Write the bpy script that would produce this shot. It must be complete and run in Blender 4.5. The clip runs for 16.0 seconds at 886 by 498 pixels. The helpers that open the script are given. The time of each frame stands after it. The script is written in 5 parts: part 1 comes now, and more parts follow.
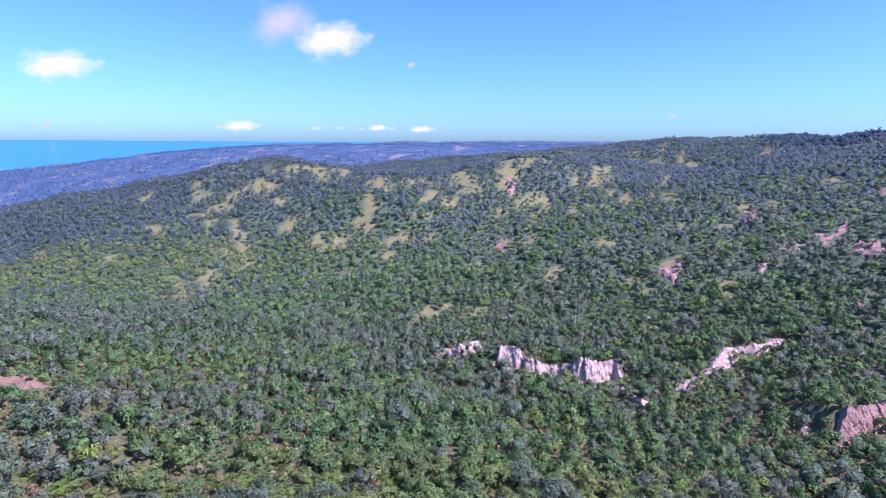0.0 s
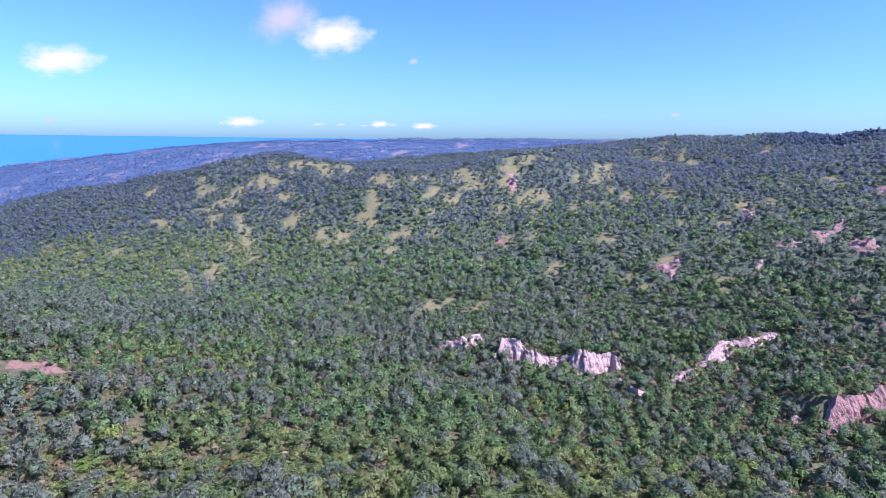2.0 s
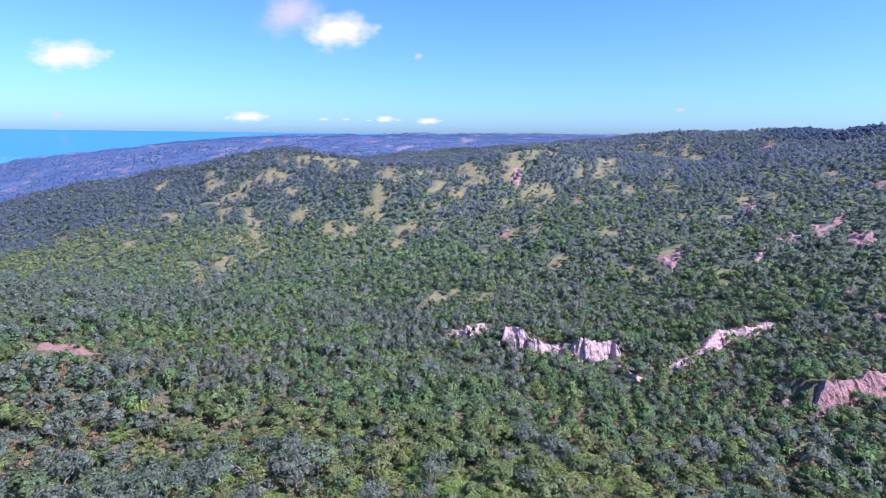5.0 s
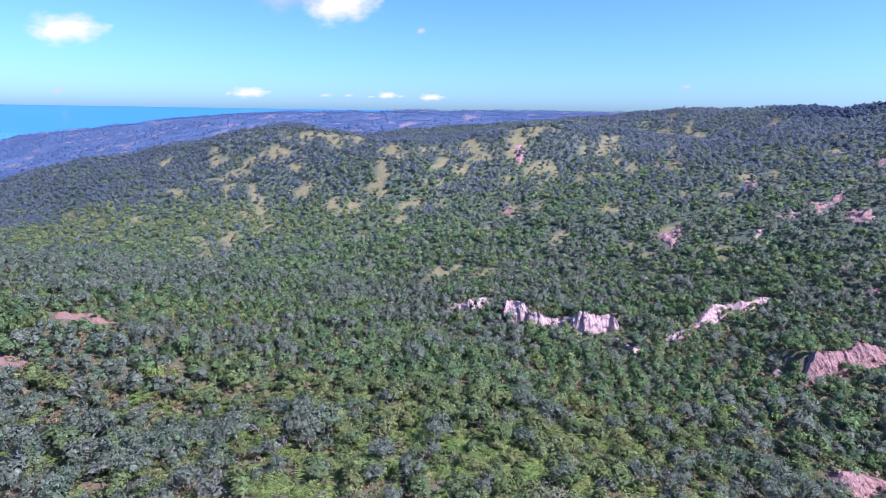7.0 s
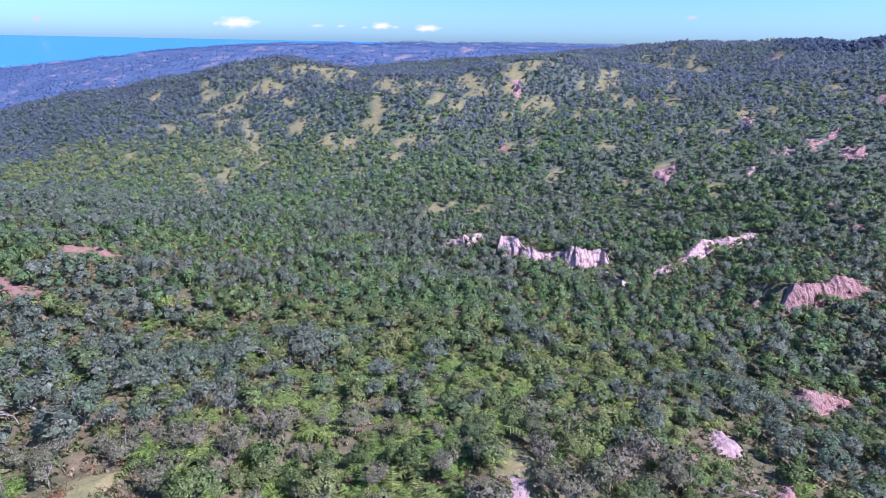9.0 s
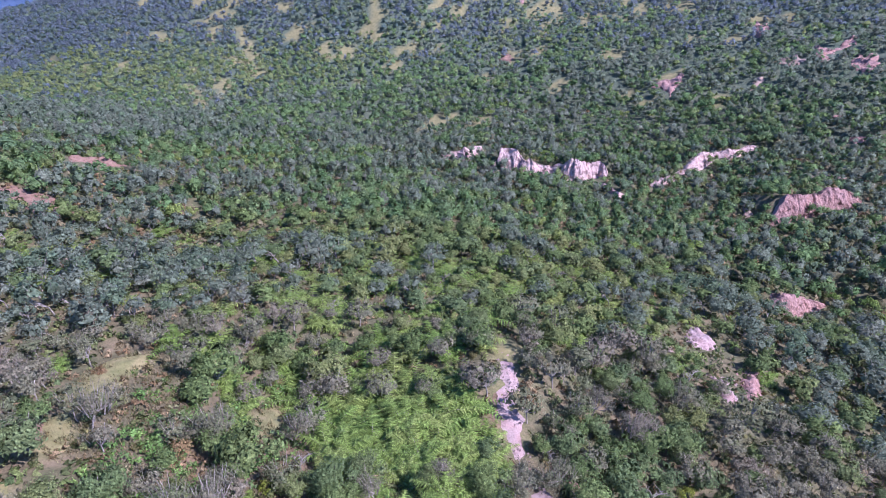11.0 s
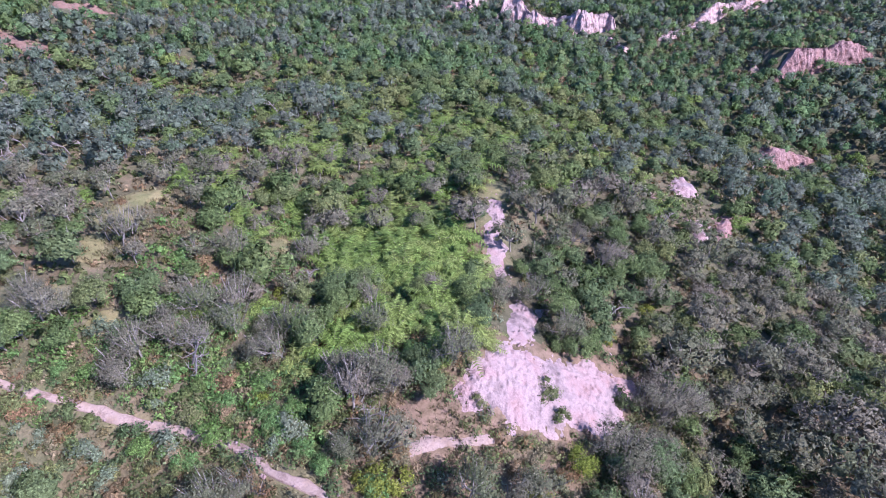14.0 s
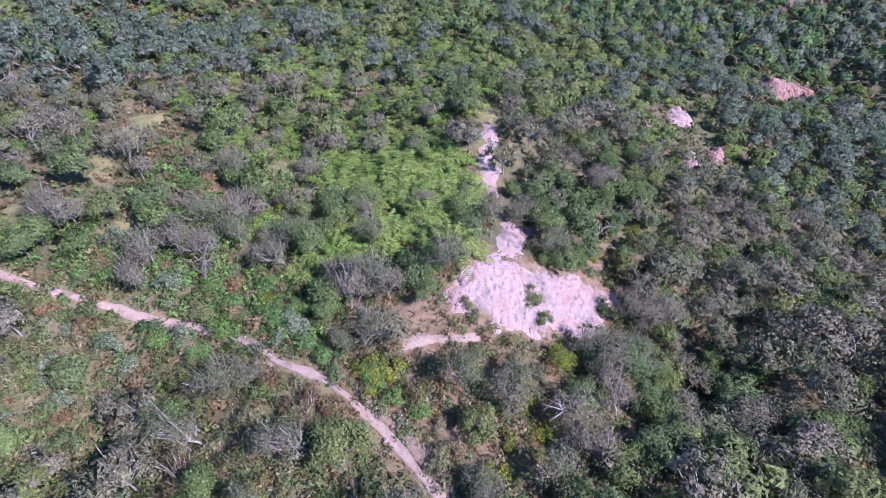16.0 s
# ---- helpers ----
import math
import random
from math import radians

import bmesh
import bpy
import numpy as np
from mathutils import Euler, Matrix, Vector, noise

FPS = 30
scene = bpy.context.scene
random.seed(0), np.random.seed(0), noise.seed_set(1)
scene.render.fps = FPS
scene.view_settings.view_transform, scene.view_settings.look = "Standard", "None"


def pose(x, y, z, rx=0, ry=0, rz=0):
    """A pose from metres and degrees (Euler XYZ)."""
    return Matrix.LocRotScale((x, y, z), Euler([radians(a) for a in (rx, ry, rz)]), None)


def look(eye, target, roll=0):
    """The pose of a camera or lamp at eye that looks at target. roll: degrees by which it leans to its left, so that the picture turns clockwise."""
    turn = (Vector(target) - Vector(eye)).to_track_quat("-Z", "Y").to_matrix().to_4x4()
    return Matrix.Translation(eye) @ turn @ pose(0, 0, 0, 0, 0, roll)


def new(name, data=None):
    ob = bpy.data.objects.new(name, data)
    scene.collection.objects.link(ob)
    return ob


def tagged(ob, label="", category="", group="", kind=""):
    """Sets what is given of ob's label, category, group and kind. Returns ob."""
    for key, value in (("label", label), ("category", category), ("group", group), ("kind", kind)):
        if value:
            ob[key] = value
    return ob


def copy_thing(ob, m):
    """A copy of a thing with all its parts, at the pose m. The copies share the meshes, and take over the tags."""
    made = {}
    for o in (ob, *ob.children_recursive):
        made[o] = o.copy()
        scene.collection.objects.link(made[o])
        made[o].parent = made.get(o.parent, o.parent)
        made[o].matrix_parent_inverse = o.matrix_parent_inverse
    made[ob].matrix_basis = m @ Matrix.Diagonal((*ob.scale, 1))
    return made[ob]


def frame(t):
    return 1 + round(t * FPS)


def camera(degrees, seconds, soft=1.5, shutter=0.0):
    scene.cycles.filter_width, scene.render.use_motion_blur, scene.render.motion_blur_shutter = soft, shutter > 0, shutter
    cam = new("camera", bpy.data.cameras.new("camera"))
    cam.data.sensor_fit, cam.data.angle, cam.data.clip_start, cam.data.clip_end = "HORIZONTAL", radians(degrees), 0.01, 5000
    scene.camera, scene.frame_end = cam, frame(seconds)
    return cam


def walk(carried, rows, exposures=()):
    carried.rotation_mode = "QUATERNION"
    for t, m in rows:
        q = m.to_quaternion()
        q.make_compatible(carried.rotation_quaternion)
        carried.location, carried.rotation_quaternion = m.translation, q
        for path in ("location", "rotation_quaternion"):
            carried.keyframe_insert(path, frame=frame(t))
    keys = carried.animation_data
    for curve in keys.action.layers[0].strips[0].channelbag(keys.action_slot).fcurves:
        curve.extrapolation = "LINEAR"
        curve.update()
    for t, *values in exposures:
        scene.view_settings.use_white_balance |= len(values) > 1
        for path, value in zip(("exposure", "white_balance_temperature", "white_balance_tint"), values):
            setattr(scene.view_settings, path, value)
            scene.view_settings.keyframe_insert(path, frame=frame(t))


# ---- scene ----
cam = camera(79.1, 16.0, soft=0.65)
PATH = [
    (0, (-2.397, 58.15, 82.016), (-2.386, 60.111, 81.624), 0.4),
    (0.5, (-2.718, 56.287, 82.003), (-2.708, 58.248, 81.609), 0.5),
    (1, (-3.065, 54.413, 82.014), (-3.058, 56.373, 81.617), 0.6),
    (1.5, (-3.36, 52.603, 82.011), (-3.353, 54.563, 81.611), 0.6),
    (2, (-3.482, 50.64, 81.995), (-3.475, 52.599, 81.592), 0.7),
    (2.5, (-3.521, 48.836, 81.919), (-3.516, 50.794, 81.513), 0.7),
    (3, (-3.698, 46.983, 81.923), (-3.695, 48.941, 81.515), 0.8),
    (3.5, (-3.821, 45.27, 81.921), (-3.819, 47.227, 81.509), 0.8),
    (4, (-3.993, 43.58, 81.903), (-3.996, 45.536, 81.487), 0.8),
    (6.3, (-4.598, 36.276, 81.663), (-4.614, 38.226, 81.217), 0.8),
    (6.5, (-4.651, 35.641, 81.642), (-4.668, 37.588, 81.184), 0.9),
    (7, (-4.585, 33.988, 81.614), (-4.602, 35.924, 81.113), 0.9),
    (7.5, (-4.478, 32.436, 81.713), (-4.484, 34.359, 81.165), 1.0),
    (8, (-4.462, 30.843, 81.844), (-4.463, 32.75, 81.243), 1.1),
    (8.5, (-4.338, 29.262, 81.945), (-4.338, 31.151, 81.289), 1.1),
    (11, (-3.092, 20.794, 82.367), (-3.092, 22.526, 81.367), 1.2),
    (11.5, (-2.751, 19.181, 82.389), (-2.754, 20.876, 81.326), 1.2),
    (12, (-2.314, 17.601, 82.331), (-2.318, 19.251, 81.2), 1.2),
    (12.5, (-1.996, 16.055, 82.216), (-1.997, 17.661, 81.025), 1.3),
    (13, (-1.612, 14.469, 82.017), (-1.612, 16.025, 80.761), 1.4),
    (13.5, (-1.197, 12.997, 81.864), (-1.197, 14.5, 80.545), 1.4),
    (14, (-0.787, 11.423, 81.753), (-0.787, 12.865, 80.368), 1.5),
    (14.5, (-0.371, 9.896, 81.722), (-0.371, 11.28, 80.278), 1.5),
    (15, (0.041, 8.322, 81.775), (0.043, 9.644, 80.274), 1.6),
    (15.5, (0.47, 6.856, 81.786), (0.469, 8.154, 80.264), 1.6),
    (16, (0.924, 5.191, 81.826), (0.92, 6.48, 80.297), 1.5),
]
walk(cam, [(t, look(eye, target, roll)) for t, eye, target, roll in PATH], [(0, 0.78, 5600, 35), (16, 0.78, 5600, 35)])

# ---- light ----
SUN_AZ, SUN_EL = 113.0, 48.0   # degrees clockwise from +y, and above the horizon
world = bpy.data.worlds.new("sky")
scene.world = world
world.use_nodes = True
wn = world.node_tree
sky = wn.nodes.new("ShaderNodeTexSky")
sky.sky_type = "NISHITA"
sky.sun_disc = False
sky.sun_elevation = radians(SUN_EL)
sky.sun_rotation = radians(SUN_AZ)
sky.air_density, sky.dust_density, sky.ozone_density = 1.0, 0.7, 3.0
clear = wn.nodes.new("ShaderNodeMix")
clear.data_type, clear.blend_type = "RGBA", "MULTIPLY"
clear.inputs[0].default_value = 1.0
clear.inputs[7].default_value = (0.69, 1.16, 1.53, 1)
wn.links.new(sky.outputs[0], clear.inputs[6])
wn.links.new(clear.outputs[2], wn.nodes["Background"].inputs[0])
wn.nodes["Background"].inputs[1].default_value = 0.078
sun_data = bpy.data.lights.new("sun", "SUN")
sun_data.energy, sun_data.angle, sun_data.color = 5.0, radians(0.5), (1.0, 0.96, 0.91)
sun = new("sun", sun_data)
sun_way = Vector((math.sin(radians(SUN_AZ)) * math.cos(radians(SUN_EL)), math.cos(radians(SUN_AZ)) * math.cos(radians(SUN_EL)), math.sin(radians(SUN_EL))))
sun.matrix_world = look(sun_way * 300, (0, 0, 0))

# ---- the lie of the land ----
# heights over a fan: eight columns of x / (y + 100), twelve rows of log(y + 100)
HEIGHTS = [
    28.9, 28, 27, 26.7, 26.9, 27.3, 22.9, 16,
    33.6, 29.4, 26.8, 25, 10.7, 4.8, -0.9, -5.1,
    38.8, 29.3, 20.5, 17.9, 3.3, -18.7, -23.2, -22.1,
    42.2, 29.7, 13.9, 2.6, -4.2, -31.9, -32.9, -26.4,
    37.2, 28.7, 15.1, -19.1, -26.1, -24.4, -17.1, -9.5,
    13.1, 6.8, -5.2, -32.4, -56.3, -17.3, 14, 30.1,
    -42.8, -40, -51.8, -65.4, -41.8, 22.5, 59.7, 82,
    -141.4, -95.4, -50.2, -41.8, 5.5, 82.9, 117.2, 132.6,
    -264.8, -157.9, 43.4, 14.1, 20.9, 145.9, 161.6, 166,
    -339.5, -215, -33.4, 26.8, 82.6, 150.5, 154.3, 176.4,
    -329.7, -182.6, -67.3, -1.5, 10.7, 14.8, 102.6, 180.1,
    -267.7, -117.7, 29.3, 107, 95, 96.8, 140.9, 184,
]
# rounded knolls and hollows on top of that: x, y, radius, height
FAR_KNOLLS = [
    (-1900, 2900, 900, -24),
    (-2700, 3600, 650, -52),
    (300, 2700, 700, -14),
    (-40, 740, 70, -10),
    (30, 745, 80, -12),
    (-200, 815, 60, -8),
    (450, 980, 200, -4),
    (900, 950, 300, -4),
    (-330, 900, 90, 25),
    (-250, 850, 70, 28.6),
    (-150, 800, 70, 30.4),
    (-40, 740, 70, 41),
    (90, 800, 70, 39.7),
    (200, 900, 90, 20.9),
    (330, 850, 90, -15.4),
    (450, 800, 100, -8.7),
    (560, 980, 110, 4.5),
    (800, 900, 140, -49.9),
    (760, 1150, 150, -50.4),
]
KNOLLS = FAR_KNOLLS + [
    (5, 58, 10, 6),
    (33, 62, 12, -2.9),
    (-38, 30, 10, -7),
    (-28, 97, 14, -6.6),
    (45, 43, 11, -5.5),
    (-60, 67, 14, 2.6),
    (10, 108, 13, 5.9),
    (130, 183, 20, -8.2),
    (-90, 172, 22, -11.2),
]

def lattice(ix, iy, seed):
    n = (ix.astype(np.int64) * 374761393 + iy.astype(np.int64) * 668265263 + seed * 974711) & 0x7FFFFFFF
    n = ((n ^ (n >> 13)) * 1274126177) & 0x7FFFFFFF
    return ((n ^ (n >> 16)) & 0xFFFF) / 65535.0


def value_noise(x, y, seed=0):
    ix, iy = np.floor(x), np.floor(y)
    fx, fy = x - ix, y - iy
    fx, fy = fx * fx * fx * (fx * (fx * 6 - 15) + 10), fy * fy * fy * (fy * (fy * 6 - 15) + 10)
    a, b = lattice(ix, iy, seed), lattice(ix + 1, iy, seed)
    c, d = lattice(ix, iy + 1, seed), lattice(ix + 1, iy + 1, seed)
    return (a + (b - a) * fx) * (1 - fy) + (c + (d - c) * fx) * fy - 0.5


def fbm(x, y, size, octaves=3, seed=0):
    total, amp, f = 0.0, 1.0, 1.0 / size
    for o in range(octaves):
        total = total + amp * value_noise(x * f + 17.3 * o, y * f - 9.1 * o, seed + o)
        amp, f = amp * 0.5, f * 2.03
    return total


def spline_weights(t, n):
    d = np.abs(t[:, None] - np.arange(-1, n + 1))
    w = np.where(d < 1, 2 / 3 - d * d + d ** 3 / 2, np.where(d < 2, (2 - d) ** 3 / 6, 0))
    inner = w[:, 1:-1].copy()
    inner[:, 0] += w[:, 0]
    inner[:, -1] += w[:, -1]
    return inner


# steps in the hillside where rock breaks out: the foot of each from west to east, as x, y and the height of the face
SHORT_SCARP = [(-7, 362, 3.1), (-1, 362, 5.7), (4, 361, 6.9), (9, 358, 8.6), (12, 359, 9.2), (17, 365, 7.3), (21, 374, 6.3), (24, 379, 3.3)]
LONG_CLIFF = [(24, 336, 2.3), (26, 334, 5.1), (29, 333, 8.0), (31, 333, 13.1), (34, 333, 14.6), (37, 332, 13.5), (41, 330, 10.2), (44, 327, 7.8), (47, 326, 9.9), (50, 325, 7.5), (53, 326, 7.5), (57, 327, 5.3), (61, 326, 6.2), (64, 324, 7.4), (66, 320, 10.6), (69, 317, 11.6), (73, 315, 12.0), (77, 315, 11.4), (82, 317, 11.7), (85, 319, 10.1), (88, 319, 10.9), (90, 317, 8.3), (92, 316, 4.3)]
CLIFF_TAIL = [(84, 314, 1.1), (84, 307, 3.1), (85, 302, 4.0), (88, 297, 2.5), (89, 286, 3.8), (90, 284, 1.4)]
LOW_SCARP = [(112, 295, 1.5), (116, 297, 3.0), (121, 302, 4.0), (125, 303, 4.1), (131, 309, 2.1)]
STEPPED_SCARP = [(129, 314, 1.1), (133, 313, 3.2), (137, 313, 3.2), (140, 315, 4.8), (145, 317, 6.9), (150, 321, 7.9), (154, 325, 7.2), (159, 328, 5.6), (163, 328, 4.8), (166, 327, 6.1), (170, 328, 4.7), (175, 331, 3.7), (180, 333, 4.3), (184, 334, 3.7), (187, 334, 2.0)]
PINK_CLIFF = [(143, 236, 0.8), (145, 236, 4.5), (148, 236, 8.5), (151, 237, 11.0), (154, 238, 11.8), (159, 240, 11.2), (164, 243, 9.8), (170, 246, 9.3), (176, 248, 9.7), (183, 251, 9.4), (189, 252, 8.7), (194, 255, 5.0), (198, 258, 0.8)]
HOLLOW_FACE = [(107, 167, 0.8), (111, 168, 4.8), (115, 169, 7.1), (121, 173, 7.6), (127, 177, 6.8), (132, 179, 4.6), (135, 181, 2.6), (138, 182, 1.0)]
PINK_LEDGE = [(227, 331, 0.8), (230, 331, 2.5), (234, 328, 2.5), (237, 325, 2.7), (242, 325, 1.7)]
TAN_LEDGE = [(189, 287, 0.8), (193, 288, 2.0), (197, 288, 2.3), (201, 287, 1.4), (206, 285, 1.6), (208, 285, 0.9)]
SOIL_FACE = [(135, 245, 0.6), (136, 244, 2.5), (139, 244, 3.4), (141, 245, 1.5)]
EARTH_BANK = [(241, 361, 1.0), (244, 360, 2.3), (249, 361, 2.3), (253, 361, 1.0)]
SCARPS = [SHORT_SCARP, LONG_CLIFF, CLIFF_TAIL, LOW_SCARP, STEPPED_SCARP, PINK_CLIFF, HOLLOW_FACE, PINK_LEDGE, TAN_LEDGE, SOIL_FACE, EARTH_BANK]


def before(rows, x, y):
    """Metres in front of a scarp's foot (behind it: negative), and the height of the face there."""
    best, ahead, high = np.full(len(x), 1e9), np.full(len(x), 1e9), np.zeros(len(x))
    for (x0, y0, h0), (x1, y1, h1) in zip(rows, rows[1:]):
        dx, dy = x1 - x0, y1 - y0
        n = math.hypot(dx, dy)
        k = np.clip(((x - x0) * dx + (y - y0) * dy) / n ** 2, 0, 1)
        d = np.hypot(x - x0 - k * dx, y - y0 - k * dy)
        side = np.sign((x - x0) * dy - (y - y0) * dx)
        nearer = d < best
        best = np.where(nearer, d, best)
        ahead = np.where(nearer, d * side, ahead)
        high = np.where(nearer, h0 + (h1 - h0) * k, high)
    return ahead, high


def smooth(t):
    t = np.clip(t, 0, 1)
    return t * t * (3 - 2 * t)


def terrace(x, y):
    """The ground stands higher behind a scarp and falls back to the hillside within some tens of metres."""
    up = np.zeros(len(x))
    for rows in SCARPS:
        px, py = [r[0] for r in rows], [r[1] for r in rows]
        i = np.flatnonzero((x > min(px) - 50) & (x < max(px) + 50) & (y > min(py) - 50) & (y < max(py) + 50))
        if len(i):
            ahead, high = before(rows, x[i], y[i])
            up[i] = np.maximum(up[i], 0.9 * high * smooth((-ahead - 0.4 * high - 0.6) / 2.5) * (1 - smooth((-ahead - 8) / 34)))
    return up


def land(x, y, steps=True):
    """Height of the ground, for arrays of x and y."""
    x, y = np.atleast_1d(np.asarray(x, float)), np.atleast_1d(np.asarray(y, float))
    out = np.empty(len(x))
    grid = np.array(HEIGHTS).reshape(12, 8)
    for a in range(0, len(x), 60000):
        xs, ys = x[a:a + 60000], y[a:a + 60000]
        far = np.maximum(ys, -20) + 100
        wu = spline_weights(np.clip((xs / far + 1.4) / 0.4, 0, 7), 8)
        wv = spline_weights(np.clip((np.log(far) - 4.6) / 0.29, 0, 11), 12)
        z = np.einsum("nj,ji,ni->n", wv, grid, wu)
        for kx, ky, r, h in KNOLLS:
            z = z + h * np.exp(-((xs - kx) ** 2 + (ys - ky) ** 2) / (2 * r * r))
        d = np.hypot(xs, ys)
        z = z + 0.5 * fbm(xs, ys, 11, 3, 3)
        z = z + np.clip((d - 60) * 0.012, 0, 4.0) * fbm(xs, ys, 46, 3, 11)
        z = z + np.clip((d - 260) * 0.022, 0, 16.0) * (0.33 - np.abs(fbm(xs, ys, 170, 3, 23)) * 1.6)
        z = z + np.clip((d - 1300) * 0.03, 0, 55.0) * (0.15 - np.abs(fbm(xs, ys, 520, 3, 31)))
        out[a:a + 60000] = z + terrace(xs, ys) if steps else z
    return out


def land1(x, y):
    return float(land([x], [y])[0])


# ---- bare places in plan ----
PATH_LINE = [(-92, 57), (-76, 52), (-64, 49), (-57, 47.4), (-52.7, 45.9), (-48.5, 45.2), (-43.5, 44.5), (-38.7, 44.1), (-33.8, 43.2), (-28.8, 42.3), (-23.7, 40.3), (-19.3, 37.6), (-15.8, 36.5), (-11.6, 34.4), (-8.4, 31.5), (-4.7, 28.2), (-1.3, 25), (1.5, 21.5), (4, 17), (6, 11), (8, 4), (9, -8), (8, -22)]
GULLY_LINE = [(11.5, 110), (10, 103), (10.6, 98), (9.2, 92), (10, 86), (10.6, 81), (12, 76), (13.5, 71), (12, 64), (11.5, 59)]
WHITE_SLOPE = [(1.3, 49.4), (2.1, 51.0), (3.2, 52.6), (4.9, 54.8), (6.6, 56.8), (8.5, 59.2), (9.9, 59.4), (11.6, 58.5), (13.6, 59.4), (15.0, 59.3), (17.9, 61.5), (20.7, 62.6), (23.1, 63.8), (25.0, 65.3), (26.2, 63.3), (28.3, 62.9), (30.4, 62.7), (31.8, 62.3), (32.2, 60.7), (30.4, 59.0), (27.4, 54.6), (25.7, 51.9), (22.6, 49.7), (18.7, 48.6), (15.4, 47.2), (12.5, 47.2), (8.8, 46.7), (7.0, 47.5), (4.3, 48.2), (2.8, 48.4)]
BROWN_SOIL = [(-5.8, 48.3), (-4.2, 49.7), (-1.0, 49.2), (1.5, 48.1), (2.3, 45.6), (0.4, 44.4), (-2.3, 44.0), (-4.6, 42.9), (-6.2, 44.0), (-6.8, 46.3)]
TAIL_SOIL = [(-4.7, 42.8), (-3.5, 43.4), (-1.5, 44.0), (0.4, 44.2), (2.4, 43.6), (5.5, 44.7), (6.3, 44.0), (3.2, 43.1), (0.5, 42.3), (-1.8, 41.6), (-4.1, 41.1)]
# dry grass openings in the scrub: x, y, half length, half width, turn in degrees
OPENINGS = [(-61, 91, 8.5, 3.8, 82), (-58.2, 73.5, 6, 3.4, 105), (-59.3, 59, 4, 4.6, 0), (-48.2, 57, 3.4, 2.4, 75), (-33, 87, 5.6, 3.2, 82), (-286, 735, 26, 8, 30)]
WEST_OPENINGS = [(-246, 787, 27, 13, 114), (-247, 836, 34, 8, 105), (-294, 742, 25, 13, 55), (-271, 774, 16, 10, 61), (-141, 831, 34, 12, 98), (-82, 762, 34, 12, 83), (-34, 665, 9, 5, 96), (-87, 672, 15, 8, 120), (-81, 650, 12, 5, 102), (-183, 678, 18, 6, 110), (-174, 689, 13, 12, 156), (-138, 634, 16, 8, 113), (-120, 623, 8, 6, 109), (-108, 628, 16, 7, 108), (-227, 658, 24, 9, 115), (-209, 608, 29, 5, 109), (-318, 785, 12, 9, 111), (-205, 824, 34, 14, 165)]
MIDDLE_OPENINGS = [(-50, 742, 42, 13, 22), (24, 755, 32, 12, 91), (39, 756, 16, 7, 92), (-12, 712, 20, 10, 91), (12, 697, 16, 9, 83), (-41, 624, 17, 7, 96), (-56, 591, 15, 10, 107), (-53, 619, 9, 6, 103), (-10, 624, 10, 6, 98), (36, 549, 15, 5, 86), (97, 695, 21, 11, 69), (112, 702, 16, 13, 35), (118, 664, 26, 5, 80), (99, 637, 18, 5, 81), (85, 773, 64, 9, 89), (77, 730, 20, 6, 83), (45, 724, 13, 10, 82), (149, 850, 26, 18, 53), (88, 591, 20, 5, 82), (63, 593, 25, 9, 87)]
EAST_OPENINGS = [(196, 748, 37, 5, 75), (169, 744, 29, 5, 76), (217, 773, 38, 9, 72), (198, 698, 25, 5, 74), (206, 656, 31, 6, 72), (146, 652, 26, 5, 78), (337, 1005, 70, 9, 71), (383, 1004, 60, 9, 69), (338, 908, 51, 10, 69), (281, 735, 101, 9, 68), (236, 660, 22, 6, 80), (379, 913, 47, 5, 68), (380, 874, 15, 12, 87), (291, 567, 15, 9, 54), (314, 562, 16, 5, 62), (387, 589, 29, 7, 55), (455, 817, 59, 7, 61), (387, 527, 13, 5, 54)]
FOOT_OPENINGS = [(-5, 451, 29, 10, 53), (23, 442, 15, 8, 93), (-250, 546, 22, 7, 120), (-227, 511, 27, 5, 115), (-223, 549, 30, 5, 113), (-218, 564, 14, 5, 118), (222, 545, 8, 6, 39), (253, 528, 12, 6, 51), (151, 543, 14, 11, 85), (97, 505, 15, 8, 57), (64, 668, 13, 5, 82), (144, 462, 11, 9, 86), (153, 439, 9, 6, 79), (183, 477, 23, 7, 46), (202, 420, 11, 8, 63), (-92, 563, 6, 5, 118), (-194, 593, 11, 6, 122), (-460, 658, 38, 6, 138)]
OPENINGS_FAR = WEST_OPENINGS + MIDDLE_OPENINGS + EAST_OPENINGS + FOOT_OPENINGS


# bare scars on the far slope, in plan
HIGH_SCAR = [(293, 480), (296, 477), (295, 471), (297, 468), (299, 464), (307, 470), (326, 487), (319, 470), (316, 466), (310, 465), (303, 463), (294, 457), (282, 444), (280, 447), (281, 453), (286, 469)]
RUGGED_SCAR = [(292, 434), (308, 448), (307, 440), (317, 445), (318, 442), (311, 430), (307, 424), (300, 418), (297, 417), (293, 420), (292, 425), (291, 432)]
TAN_BLUFF = [(258, 468), (271, 478), (275, 474), (273, 461), (276, 458), (274, 455), (268, 452), (261, 450), (258, 457), (256, 463)]
TAN_SPUR = [(220, 427), (227, 435), (235, 443), (239, 444), (237, 439), (229, 431), (222, 425), (218, 424)]
SPUR_FACE = [(162, 465), (171, 471), (179, 474), (183, 472), (197, 493), (196, 485), (193, 477), (184, 461), (170, 440), (169, 446), (167, 458), (161, 461)]
WOOD_SCAR = [(277, 554), (284, 561), (282, 549), (291, 556), (289, 545), (286, 538), (275, 526), (267, 519), (270, 534), (275, 549)]
FAR_SCARS = [HIGH_SCAR, RUGGED_SCAR, TAN_BLUFF, TAN_SPUR, SPUR_FACE, WOOD_SCAR]
